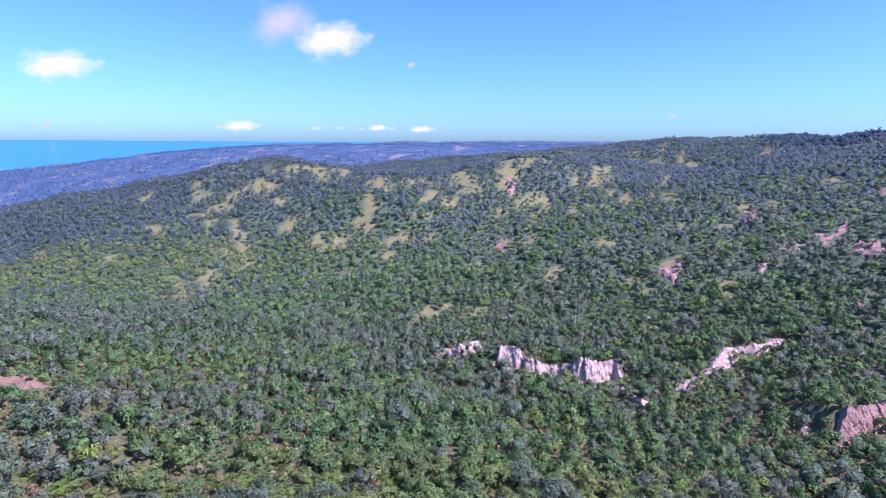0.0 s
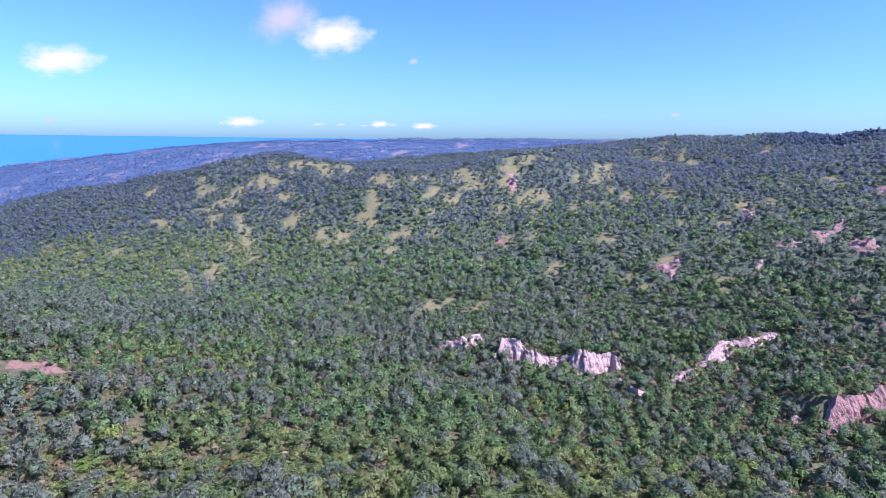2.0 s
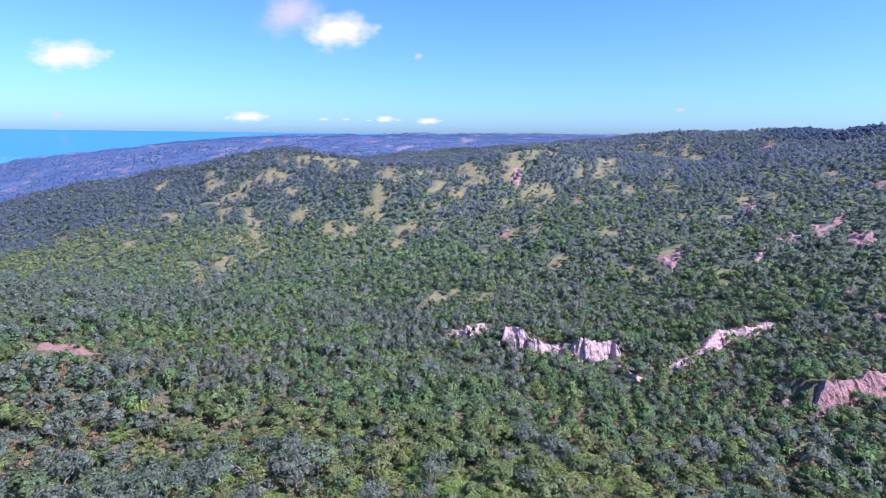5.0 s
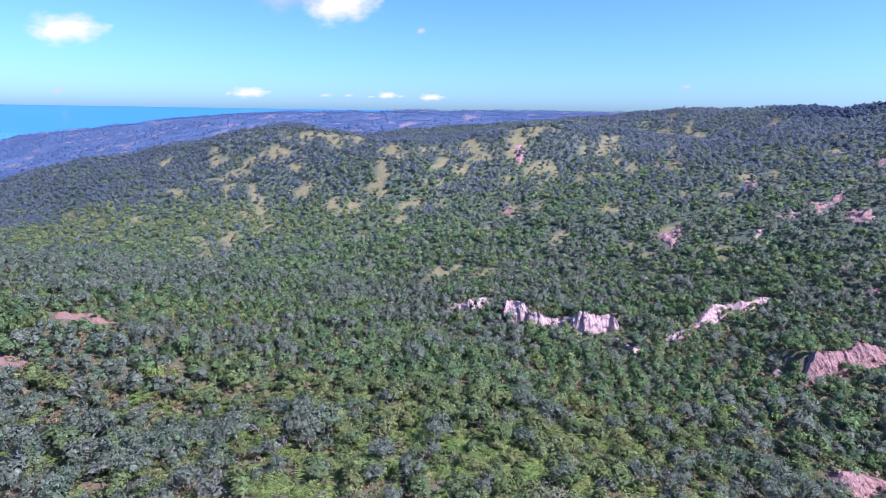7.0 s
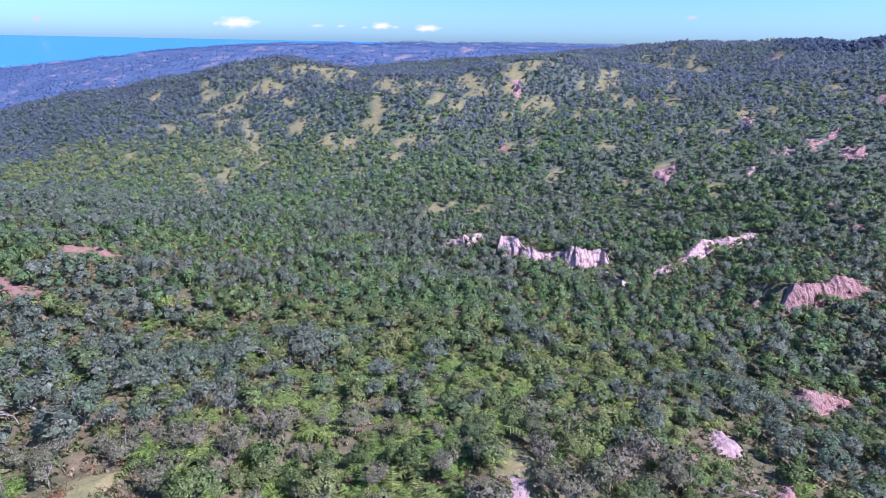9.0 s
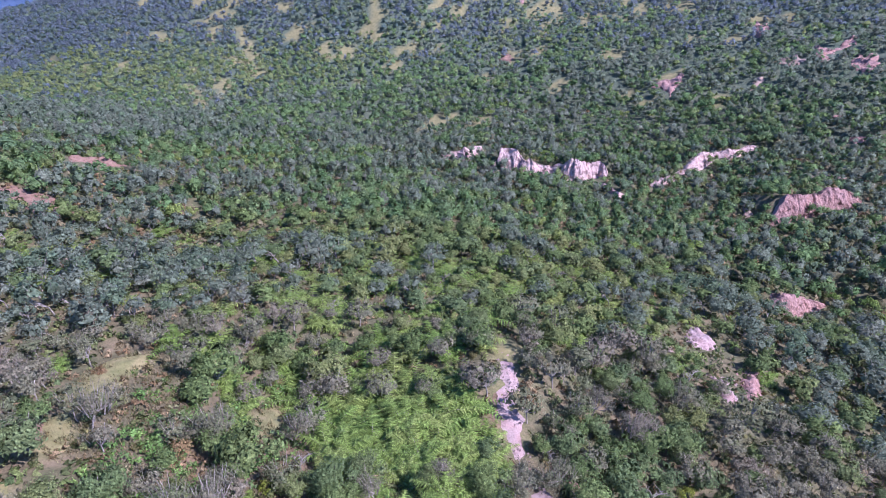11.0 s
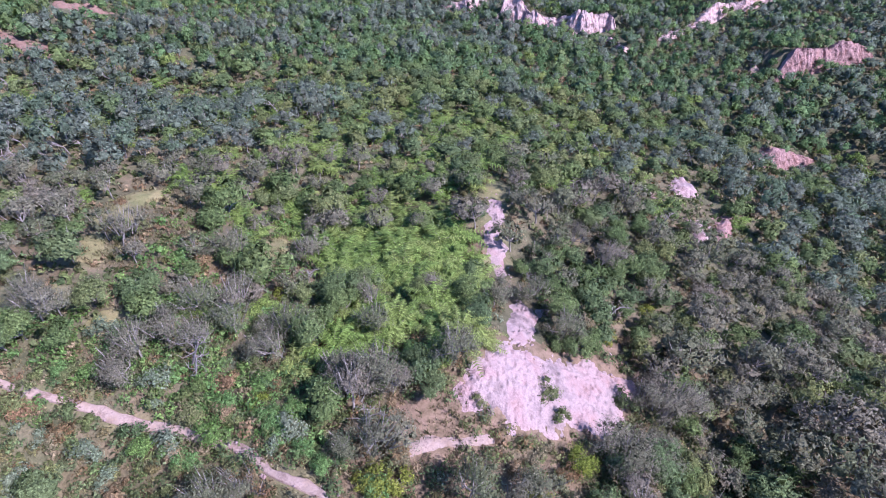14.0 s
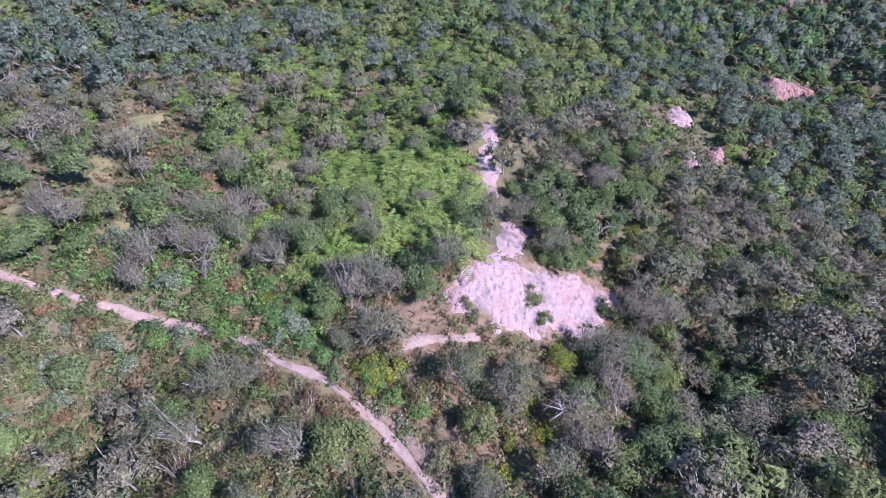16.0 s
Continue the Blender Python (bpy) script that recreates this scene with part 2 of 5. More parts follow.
# tree-free ellipses, laid towards the camera so openings, slides and scars show
CLEARED = [(-56.5, 86, 15, 8.5, 122), (-54, 69.5, 10, 6, 127), (-55.5, 55.5, 8.5, 5, 130), (-30, 83, 9, 4.6, 112), (68, 134, 6.5, 10, 0), (65.5, 113, 6.3, 9.5, 0), (73, 117, 5.2, 8, 0), (57, 131, 2.5, 5, 0), (452, 800, 16, 24, 20), (84, 718, 8, 26, -8), (-151, 228, 9, 10, 0), (-137, 179, 11, 5, -15), (-103, 147, 3.5, 4, 0)]


def inside(poly, x, y):
    hit = np.zeros(len(x), bool)
    for (x0, y0), (x1, y1) in zip(poly, poly[1:] + poly[:1]):
        cross = (y0 > y) != (y1 > y)
        hit ^= cross & (x < (x1 - x0) * (y - y0) / (y1 - y0 + 1e-9) + x0)
    return hit


def off_line(line, x, y):
    best = np.full(len(x), 1e9)
    for (x0, y0), (x1, y1) in zip(line, line[1:]):
        dx, dy = x1 - x0, y1 - y0
        k = np.clip(((x - x0) * dx + (y - y0) * dy) / (dx * dx + dy * dy), 0, 1)
        best = np.minimum(best, np.hypot(x - x0 - k * dx, y - y0 - k * dy))
    return best


def off_poly(poly, x, y):
    d = off_line(poly + poly[:1], x, y)
    return np.where(inside(poly, x, y), -d, d)


def open_ground(x, y, cleared=True):
    """True where no bush grows."""
    wob = fbm(x, y, 9, 2, 51) * 3
    bare = (off_line(PATH_LINE, x, y) < 0.85) | (off_line(GULLY_LINE, x, y) < 3.0 + 0.6 * (y < 76) - 2.0 * np.exp(-((y - 79.5) / 3.5) ** 2) + wob * 0.4)
    bare |= (off_poly(WHITE_SLOPE, x, y) < 1.2)
    bare |= (off_poly(BROWN_SOIL, x, y) < 0.2) | (off_poly(TAIL_SOIL, x, y) < 0.6)
    if cleared:
        bare |= (off_line(GULLY_LINE, x, y + 2.6) < 2.4) & (y > 80)
        bare |= ((off_poly(WHITE_SLOPE, x, y + 2.5) < 0.3) & (y < 54)) | (off_poly(TAIL_SOIL, x, y + 2.8) < 0.6)
    for cx, cy, a, b, turn in OPENINGS + [(p, q, 0.95 * a, 0.95 * b + 1, t) for p, q, a, b, t in OPENINGS_FAR] + CLEARED * cleared:
        c, s = math.cos(radians(turn)), math.sin(radians(turn))
        u, v = ((x - cx) * c + (y - cy) * s) / a, ((y - cy) * c - (x - cx) * s) / b
        bare |= np.hypot(u, v) < 1 + fbm(x, y, max(6, b), 2, 57) * 0.9
    for poly in FAR_SCARS * cleared:
        for near in (0, 6):
            bare |= off_poly(poly, x + 0.5 * near, y + near) < 1.0
    d = np.hypot(x, y)
    bare |= (y > 590) & (d < 1150) & (x > -420) & (fbm(x + 0.3 * y, y * 0.55, 24, 3, 71) > 0.40)
    bare |= (d > 1300) & (fbm(x, y * 0.5, 30, 3, 73) > 0.36)
    return bare


# ---- materials ----
def tree_of(name):
    m = bpy.data.materials.new(name)
    m.use_nodes = True
    nt = m.node_tree
    return m, nt, nt.nodes["Principled BSDF"]


def ramp(nt, fac, stops):
    r = nt.nodes.new("ShaderNodeValToRGB")
    while len(r.color_ramp.elements) < len(stops):
        r.color_ramp.elements.new(0.5)
    for e, (p, c) in zip(r.color_ramp.elements, stops):
        e.position, e.color = p, (*c, 1)
    nt.links.new(fac, r.inputs[0])
    return r.outputs[0]


def noise_of(nt, scale, detail=4, rough=0.6, coord="Position"):
    n = nt.nodes.new("ShaderNodeTexNoise")
    n.inputs["Scale"].default_value, n.inputs["Detail"].default_value, n.inputs["Roughness"].default_value = scale, detail, rough
    if coord == "Position":
        nt.links.new(nt.nodes.new("ShaderNodeNewGeometry").outputs["Position"], n.inputs["Vector"])
    else:
        nt.links.new(nt.nodes.new("ShaderNodeTexCoord").outputs[coord], n.inputs["Vector"])
    return n.outputs["Fac"]


def math_of(nt, op, a, b):
    n = nt.nodes.new("ShaderNodeMath")
    n.operation = op
    for s, v in zip(n.inputs, (a, b)):
        if isinstance(v, (int, float)):
            s.default_value = v
        else:
            nt.links.new(v, s)
    return n.outputs[0]


def mix_of(nt, fac, a, b, kind="MIX"):
    n = nt.nodes.new("ShaderNodeMix")
    n.data_type, n.blend_type = "RGBA", kind
    for s, v in ((n.inputs[0], fac), (n.inputs[6], a), (n.inputs[7], b)):
        if isinstance(v, (int, float)):
            s.default_value = v
        elif isinstance(v, tuple):
            s.default_value = (*v, 1)
        else:
            nt.links.new(v, s)
    return n.outputs[2]


def bump_of(nt, bsdf, height, strength, dist):
    b = nt.nodes.new("ShaderNodeBump")
    b.inputs["Strength"].default_value, b.inputs["Distance"].default_value = strength, dist
    nt.links.new(height, b.inputs["Height"])
    nt.links.new(b.outputs[0], bsdf.inputs["Normal"])


def leaf_material(name, stops, glow=0.25, vary=0.9, grain=3.2, gaps=0.43):
    """Foliage: each plant takes its own hue along the ramp, each spray its own lightness; a spray is a lacework of small leaves
    and the gaps between them, as fine as the grain (per metre)."""
    m, nt, p = tree_of(name)
    at = nt.nodes.new("ShaderNodeAttribute")
    at.attribute_name = "tint"
    info = nt.nodes.new("ShaderNodeObjectInfo")
    which = math_of(nt, "FRACT", math_of(nt, "ADD", at.outputs["Fac"], info.outputs["Random"]), 0.0)
    geo = nt.nodes.new("ShaderNodeNewGeometry")
    col = ramp(nt, which, stops)
    speck = ramp(nt, noise_of(nt, grain * 1.4, 2, 0.6), [(0.32, (0.4, 0.4, 0.4)), (0.5, (0.92, 0.92, 0.92)), (0.68, (1.7, 1.7, 1.7))])
    light = math_of(nt, "ADD", math_of(nt, "MULTIPLY", geo.outputs["Random Per Island"], vary), 1.0 - 0.5 * vary)
    hsv = nt.nodes.new("ShaderNodeHueSaturation")
    nt.links.new(mix_of(nt, 0.8, col, speck, "MULTIPLY"), hsv.inputs["Color"])
    nt.links.new(light, hsv.inputs["Value"])
    p.inputs["Roughness"].default_value = 0.7
    p.inputs["Specular IOR Level"].default_value = 0.12
    nt.links.new(hsv.outputs[0], p.inputs["Base Color"])
    tr = nt.nodes.new("ShaderNodeBsdfTranslucent")
    nt.links.new(hsv.outputs[0], tr.inputs[0])
    mx = nt.nodes.new("ShaderNodeMixShader")
    mx.inputs[0].default_value = glow
    nt.links.new(p.outputs[0], mx.inputs[1])
    nt.links.new(tr.outputs[0], mx.inputs[2])
    air = nt.nodes.new("ShaderNodeBsdfTransparent")
    lace = nt.nodes.new("ShaderNodeMixShader")
    nt.links.new(math_of(nt, "GREATER_THAN", noise_of(nt, grain, 3, 0.7), gaps), lace.inputs[0])
    nt.links.new(air.outputs[0], lace.inputs[1])
    nt.links.new(mx.outputs[0], lace.inputs[2])
    nt.links.new(lace.outputs[0], nt.nodes["Material Output"].inputs[0])
    return m


def surface(name, stops, scale, fine, rough=0.9, bump=0.4, dist=0.1, coord="Position", streak=0.0):
    """Earth, rock and bark: a broad stain, a fine grain and relief; streak: darker and lighter bands down a face."""
    m, nt, p = tree_of(name)
    broad = noise_of(nt, scale, 5, 0.6, coord)
    grain = noise_of(nt, fine, 4, 0.65, coord)
    col = ramp(nt, broad, stops)
    col = mix_of(nt, 0.55, col, ramp(nt, grain, [(0.3, (0.55, 0.52, 0.5)), (0.7, (1.25, 1.22, 1.2))]), "MULTIPLY")
    if streak:
        n = nt.nodes.new("ShaderNodeTexNoise")
        n.inputs["Scale"].default_value, n.inputs["Detail"].default_value, n.inputs["Roughness"].default_value = 0.9, 4, 0.65
        squash = nt.nodes.new("ShaderNodeVectorMath")
        squash.operation = "MULTIPLY"
        squash.inputs[1].default_value = (1, 1, 0.14)
        nt.links.new(nt.nodes.new("ShaderNodeNewGeometry").outputs["Position"], squash.inputs[0])
        nt.links.new(squash.outputs[0], n.inputs["Vector"])
        col = mix_of(nt, streak, col, ramp(nt, n.outputs["Fac"], [(0.3, (0.45, 0.40, 0.42)), (0.47, (0.95, 0.9, 0.9)), (0.66, (1.35, 1.32, 1.32))]), "MULTIPLY")
    nt.links.new(col, p.inputs["Base Color"])
    p.inputs["Roughness"].default_value = rough
    p.inputs["Specular IOR Level"].default_value = 0.2
    bump_of(nt, p, math_of(nt, "ADD", grain, broad), bump, dist)
    return m


def ground_material():
    m, nt, p = tree_of("dry_grass_and_soil")
    big = noise_of(nt, 0.035, 5, 0.65)
    mid = noise_of(nt, 0.35, 5, 0.65)
    fine = noise_of(nt, 3.2, 4, 0.7)
    grass = ramp(nt, mid, [(0.3, (0.14, 0.145, 0.070)), (0.5, (0.225, 0.205, 0.105)), (0.68, (0.30, 0.255, 0.145))])
    earth = ramp(nt, mid, [(0.35, (0.17, 0.105, 0.07)), (0.65, (0.34, 0.22, 0.155))])
    weeds = ramp(nt, mid, [(0.3, (0.080, 0.085, 0.048)), (0.5, (0.130, 0.125, 0.072)), (0.7, (0.195, 0.165, 0.105))])
    soil = nt.nodes.new("ShaderNodeAttribute")
    soil.attribute_name = "soil"
    col = mix_of(nt, math_of(nt, "MULTIPLY", soil.outputs["Fac"], ramp(nt, big, [(0.46, (0, 0, 0)), (0.62, (0.75, 0.75, 0.75))])), weeds, earth)
    at = nt.nodes.new("ShaderNodeAttribute")
    at.attribute_name = "opening"
    haze_share = nt.nodes.new("ShaderNodeAttribute")
    haze_share.attribute_name = "hill"
    # bluer tones for ground further off, distance haze mixed into its colour
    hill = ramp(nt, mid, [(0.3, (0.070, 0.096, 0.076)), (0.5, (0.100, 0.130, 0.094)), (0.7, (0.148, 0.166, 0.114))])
    col = mix_of(nt, haze_share.outputs["Fac"], col, hill)
    col = mix_of(nt, at.outputs["Fac"], col, grass)
    col = mix_of(nt, 0.6, col, ramp(nt, fine, [(0.3, (0.38, 0.38, 0.36)), (0.5, (0.85, 0.85, 0.82)), (0.7, (1.4, 1.35, 1.25))]), "MULTIPLY")
    nt.links.new(col, p.inputs["Base Color"])
    p.inputs["Roughness"].default_value = 0.95
    p.inputs["Specular IOR Level"].default_value = 0.1
    bump_of(nt, p, fine, 0.6, 0.25)
    return m


GROUND = ground_material()
# far hills: scrub and bare tones shifted to blue, haze put into the colour
FAR_GROUND = surface("hazed_distant_scrub", [(0.3, (0.058, 0.100, 0.187)), (0.55, (0.077, 0.122, 0.213)), (0.66, (0.096, 0.137, 0.222)), (0.74, (0.234, 0.220, 0.251))], 0.012, 0.08, 0.95, 0.6, 6.0)
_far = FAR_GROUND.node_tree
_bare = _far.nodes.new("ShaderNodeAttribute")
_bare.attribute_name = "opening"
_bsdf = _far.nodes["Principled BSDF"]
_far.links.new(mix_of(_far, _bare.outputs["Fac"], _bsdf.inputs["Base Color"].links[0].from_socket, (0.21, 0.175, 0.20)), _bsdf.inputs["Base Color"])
CHALK = surface("pale_pink_rock", [(0.3, (0.255, 0.190, 0.184)), (0.46, (0.442, 0.331, 0.322)), (0.6, (0.430, 0.294, 0.286)), (0.75, (0.349, 0.210, 0.184))], 0.22, 3.6, 0.9, 1.0, 0.3)
# darkest stop paints shadow tones into the cliff, the pink ones are stains
CLIFF = surface("fluted_pale_rock", [(0.3, (0.224, 0.161, 0.157)), (0.44, (0.507, 0.394, 0.380)), (0.58, (0.555, 0.399, 0.363)), (0.75, (0.378, 0.216, 0.185))], 0.33, 1.6, 0.9, 1.0, 0.6, streak=0.7)
PINK = surface("pink_rock", [(0.3, (0.22, 0.135, 0.12)), (0.5, (0.40, 0.255, 0.235)), (0.7, (0.34, 0.19, 0.16))], 0.2, 1.3, 0.9, 1.0, 0.9, streak=0.7)
RED_SOIL = surface("red_soil", [(0.3, (0.145, 0.085, 0.064)), (0.5, (0.272, 0.170, 0.136)), (0.7, (0.212, 0.128, 0.089))], 0.35, 2.5, 0.95, 0.8, 0.3)
PALE_SOIL = surface("pale_pink_soil", [(0.3, (0.24, 0.165, 0.135)), (0.5, (0.38, 0.285, 0.245)), (0.7, (0.30, 0.21, 0.155))], 0.5, 4.0, 0.95, 0.7, 0.12)
BROWN = surface("brown_soil", [(0.3, (0.117, 0.090, 0.052)), (0.5, (0.225, 0.158, 0.104)), (0.7, (0.297, 0.203, 0.149))], 0.6, 3.0, 0.95, 0.7, 0.15)
DRY_GRASS = surface("dry_grass", [(0.3, (0.16, 0.165, 0.070)), (0.5, (0.26, 0.235, 0.11)), (0.7, (0.33, 0.275, 0.145))], 0.3, 5.0, 0.95, 0.8, 0.2)
DRY_PINK = surface("dry_pink_grass", [(0.3, (0.17, 0.13, 0.09)), (0.5, (0.27, 0.20, 0.155)), (0.7, (0.34, 0.25, 0.20))], 0.8, 6.0, 0.95, 0.8, 0.15)
BARK = surface("grey_bark", [(0.35, (0.22, 0.19, 0.17)), (0.65, (0.46, 0.42, 0.39))], 2.0, 9.0, 0.9, 0.5, 0.03, "Object")
DEADWOOD = surface("bleached_wood", [(0.35, (0.22, 0.19, 0.18)), (0.65, (0.38, 0.35, 0.33))], 2.0, 9.0, 0.85, 0.4, 0.02, "Object")
GREY_LEAF = leaf_material("grey_green_leaf", [(0.0, (0.154, 0.155, 0.095)), (0.3, (0.201, 0.187, 0.130)), (0.55, (0.143, 0.159, 0.083)), (0.8, (0.218, 0.187, 0.141)), (1.0, (0.154, 0.155, 0.095))], 0.2, 0.8)
GREEN_LEAF = leaf_material("green_leaf", [(0.0, (0.104, 0.152, 0.054)), (0.3, (0.146, 0.195, 0.068)), (0.6, (0.111, 0.158, 0.071)), (0.85, (0.194, 0.213, 0.077)), (1.0, (0.104, 0.152, 0.054))], 0.24)
FROND_LEAF = leaf_material("bright_frond", [(0.0, (0.158, 0.246, 0.058)), (0.4, (0.207, 0.281, 0.072)), (0.75, (0.246, 0.291, 0.088)), (1.0, (0.158, 0.246, 0.058))], 0.4, gaps=0.3)
SHRUB_LEAF = leaf_material("shrub_leaf", [(0.0, (0.114, 0.159, 0.050)), (0.3, (0.179, 0.188, 0.078)), (0.55, (0.089, 0.138, 0.056)), (0.75, (0.275, 0.228, 0.135)), (0.9, (0.245, 0.159, 0.085)), (1.0, (0.114, 0.159, 0.050))])
# ridge leaves: blue haze of distance is put into the leaf colour
RIDGE_LEAF = leaf_material("hazed_grey_leaf", [(0.0, (0.150, 0.186, 0.218)), (0.35, (0.178, 0.208, 0.244)), (0.7, (0.148, 0.195, 0.205)), (1.0, (0.150, 0.186, 0.218))], 0.55, 0.4, grain=0.6)
RIDGE_GREEN = leaf_material("hazed_green_leaf", [(0.0, (0.132, 0.188, 0.168)), (0.35, (0.195, 0.250, 0.162)), (0.7, (0.138, 0.198, 0.185)), (1.0, (0.132, 0.188, 0.168))], 0.55, 0.4, grain=0.6)
BELT_LEAF = leaf_material("light_green_leaf", [(0.0, (0.220, 0.276, 0.113)), (0.4, (0.278, 0.314, 0.126)), (0.75, (0.194, 0.263, 0.119)), (1.0, (0.220, 0.276, 0.113))], 0.55, 0.4, grain=1.0)
# valley leaves: bluer than the near ones, some distance haze in the colour
VALLEY_GREEN = leaf_material("dull_green_leaf", [(0.0, (0.120, 0.209, 0.083)), (0.3, (0.171, 0.255, 0.094)), (0.6, (0.131, 0.209, 0.107)), (0.85, (0.219, 0.277, 0.108)), (1.0, (0.120, 0.209, 0.083))], 0.45, 0.65, grain=1.1)
VALLEY_LEAF = leaf_material("dull_grey_leaf", [(0.0, (0.156, 0.198, 0.135)), (0.3, (0.180, 0.212, 0.160)), (0.55, (0.136, 0.196, 0.112)), (0.8, (0.196, 0.214, 0.164)), (1.0, (0.156, 0.198, 0.135))], 0.45, 0.65, grain=1.1)
# far woods: the leaf colour itself carries the blue haze
FAR_LEAF = leaf_material("hazed_woods", [(0.0, (0.096, 0.159, 0.282)), (0.5, (0.119, 0.184, 0.302)), (1.0, (0.096, 0.159, 0.282))], 0.45, 0.3, grain=0.3)
GRASS_LEAF = leaf_material("grass_blade", [(0.0, (0.20, 0.17, 0.085)), (0.3, (0.27, 0.23, 0.12)), (0.6, (0.14, 0.15, 0.06)), (0.8, (0.22, 0.16, 0.10)), (1.0, (0.20, 0.17, 0.085))])
YELLOW_LEAF = leaf_material("yellow_green_leaf", [(0.0, (0.173, 0.213, 0.036)), (0.5, (0.230, 0.246, 0.048)), (1.0, (0.173, 0.213, 0.036))])
# dark blue leaf stands in for a cloud's shade on the high crest
SHADED_WOOD = leaf_material("cloud_shaded_leaf", [(0.0, (0.075, 0.110, 0.155)), (0.5, (0.095, 0.132, 0.175)), (1.0, (0.075, 0.110, 0.155))], 0.4, 0.4, grain=0.6)
LUSH_LEAF = leaf_material("fresh_green_leaf", [(0.0, (0.130, 0.230, 0.060)), (0.35, (0.190, 0.290, 0.085)), (0.7, (0.150, 0.260, 0.090)), (1.0, (0.130, 0.230, 0.060))], 0.4)
RUST_LEAF = leaf_material("rusty_leaf", [(0.0, (0.187, 0.128, 0.060)), (0.5, (0.238, 0.145, 0.080)), (1.0, (0.187, 0.128, 0.060))])
SILVER_LEAF = leaf_material("silvery_leaf", [(0.0, (0.160, 0.205, 0.122)), (0.5, (0.240, 0.271, 0.180)), (1.0, (0.160, 0.205, 0.122))])
SEA = tree_of("sea_water")[0]
sp = SEA.node_tree.nodes["Principled BSDF"]
sp.inputs["Base Color"].default_value = (0.05, 0.24, 0.56, 1)
sp.inputs["Roughness"].default_value = 0.2
bump_of(SEA.node_tree, sp, noise_of(SEA.node_tree, 0.05, 4), 0.3, 1.0)


# ---- mesh helpers ----
def mesh_from(name, verts, faces, mats, smooth=False, tint=None, mat_index=None, normals=None):
    """verts (n, 3), faces (m, 3) or (m, 4): one mesh, made at a stroke."""
    verts, faces = np.asarray(verts, np.float32), np.asarray(faces, np.int32)
    me = bpy.data.meshes.new(name)
    n, k = faces.shape
    me.vertices.add(len(verts))
    me.vertices.foreach_set("co", verts.ravel())
    me.loops.add(n * k)
    me.loops.foreach_set("vertex_index", faces.ravel())
    me.polygons.add(n)
    me.polygons.foreach_set("loop_start", np.arange(0, n * k, k, dtype=np.int32))
    for m in mats:
        me.materials.append(m)
    if mat_index is not None:
        me.polygons.foreach_set("material_index", np.asarray(mat_index, np.int32))
    me.update(calc_edges=True)
    me.polygons.foreach_set("use_smooth", np.full(n, smooth))
    if tint is not None:
        a = me.attributes.new("tint", "FLOAT", "POINT")
        a.data.foreach_set("value", np.asarray(tint, np.float32))
    me.validate()
    if normals is not None:
        me.polygons.foreach_set("use_smooth", np.ones(n, bool))
        a = me.attributes.new("custom_normal", "FLOAT_VECTOR", "POINT")
        a.data.foreach_set("vector", np.asarray(normals, np.float32).ravel())
    return me


def rounded(v, f, m, k):
    """Leaves turned outward, and normals that follow the crown's round form by the share k."""
    f = f.copy()
    top = v[np.unique(f[m == 0])] if (m == 0).any() else v
    hub = top.mean(0) - np.array([0, 0, 0.25 * (top[:, 2].max() - top[:, 2].min() + 1e-6)])
    out = v - hub
    out /= np.linalg.norm(out, axis=1)[:, None] + 1e-9
    out[:, 2] += 0.25 + 0.5 * (k > 0.7)
    geo = np.cross(v[f[:, 1]] - v[f[:, 0]], v[f[:, 2]] - v[f[:, 0]])
    flip = (m == 0) & ((geo * out[f].mean(1)).sum(1) < 0)
    f[flip] = f[flip][:, ::-1]
    geo[flip] *= -1
    geo /= np.linalg.norm(geo, axis=1)[:, None] + 1e-9
    own = np.zeros_like(v)
    for j in range(3):
        np.add.at(own, f[:, j], geo)
    own /= np.linalg.norm(own, axis=1)[:, None] + 1e-9
    wood = np.zeros(len(v), bool)
    wood[f[m == 1].ravel()] = True
    nn = own * (1 - k) + out * k
    nn[wood] = own[wood]
    nn /= np.linalg.norm(nn, axis=1)[:, None] + 1e-9
    return f, nn


def grid_faces(nr, nc):
    r, c = np.meshgrid(np.arange(nr - 1), np.arange(nc - 1), indexing="ij")
    a = (r * nc + c).ravel()
    return np.stack([a, a + 1, a + nc + 1, a + nc], 1)


def part(name, me, parent, label=""):
    ob = new(name, me)
    ob.parent = parent
    if label:
        tagged(ob, label)
    return ob


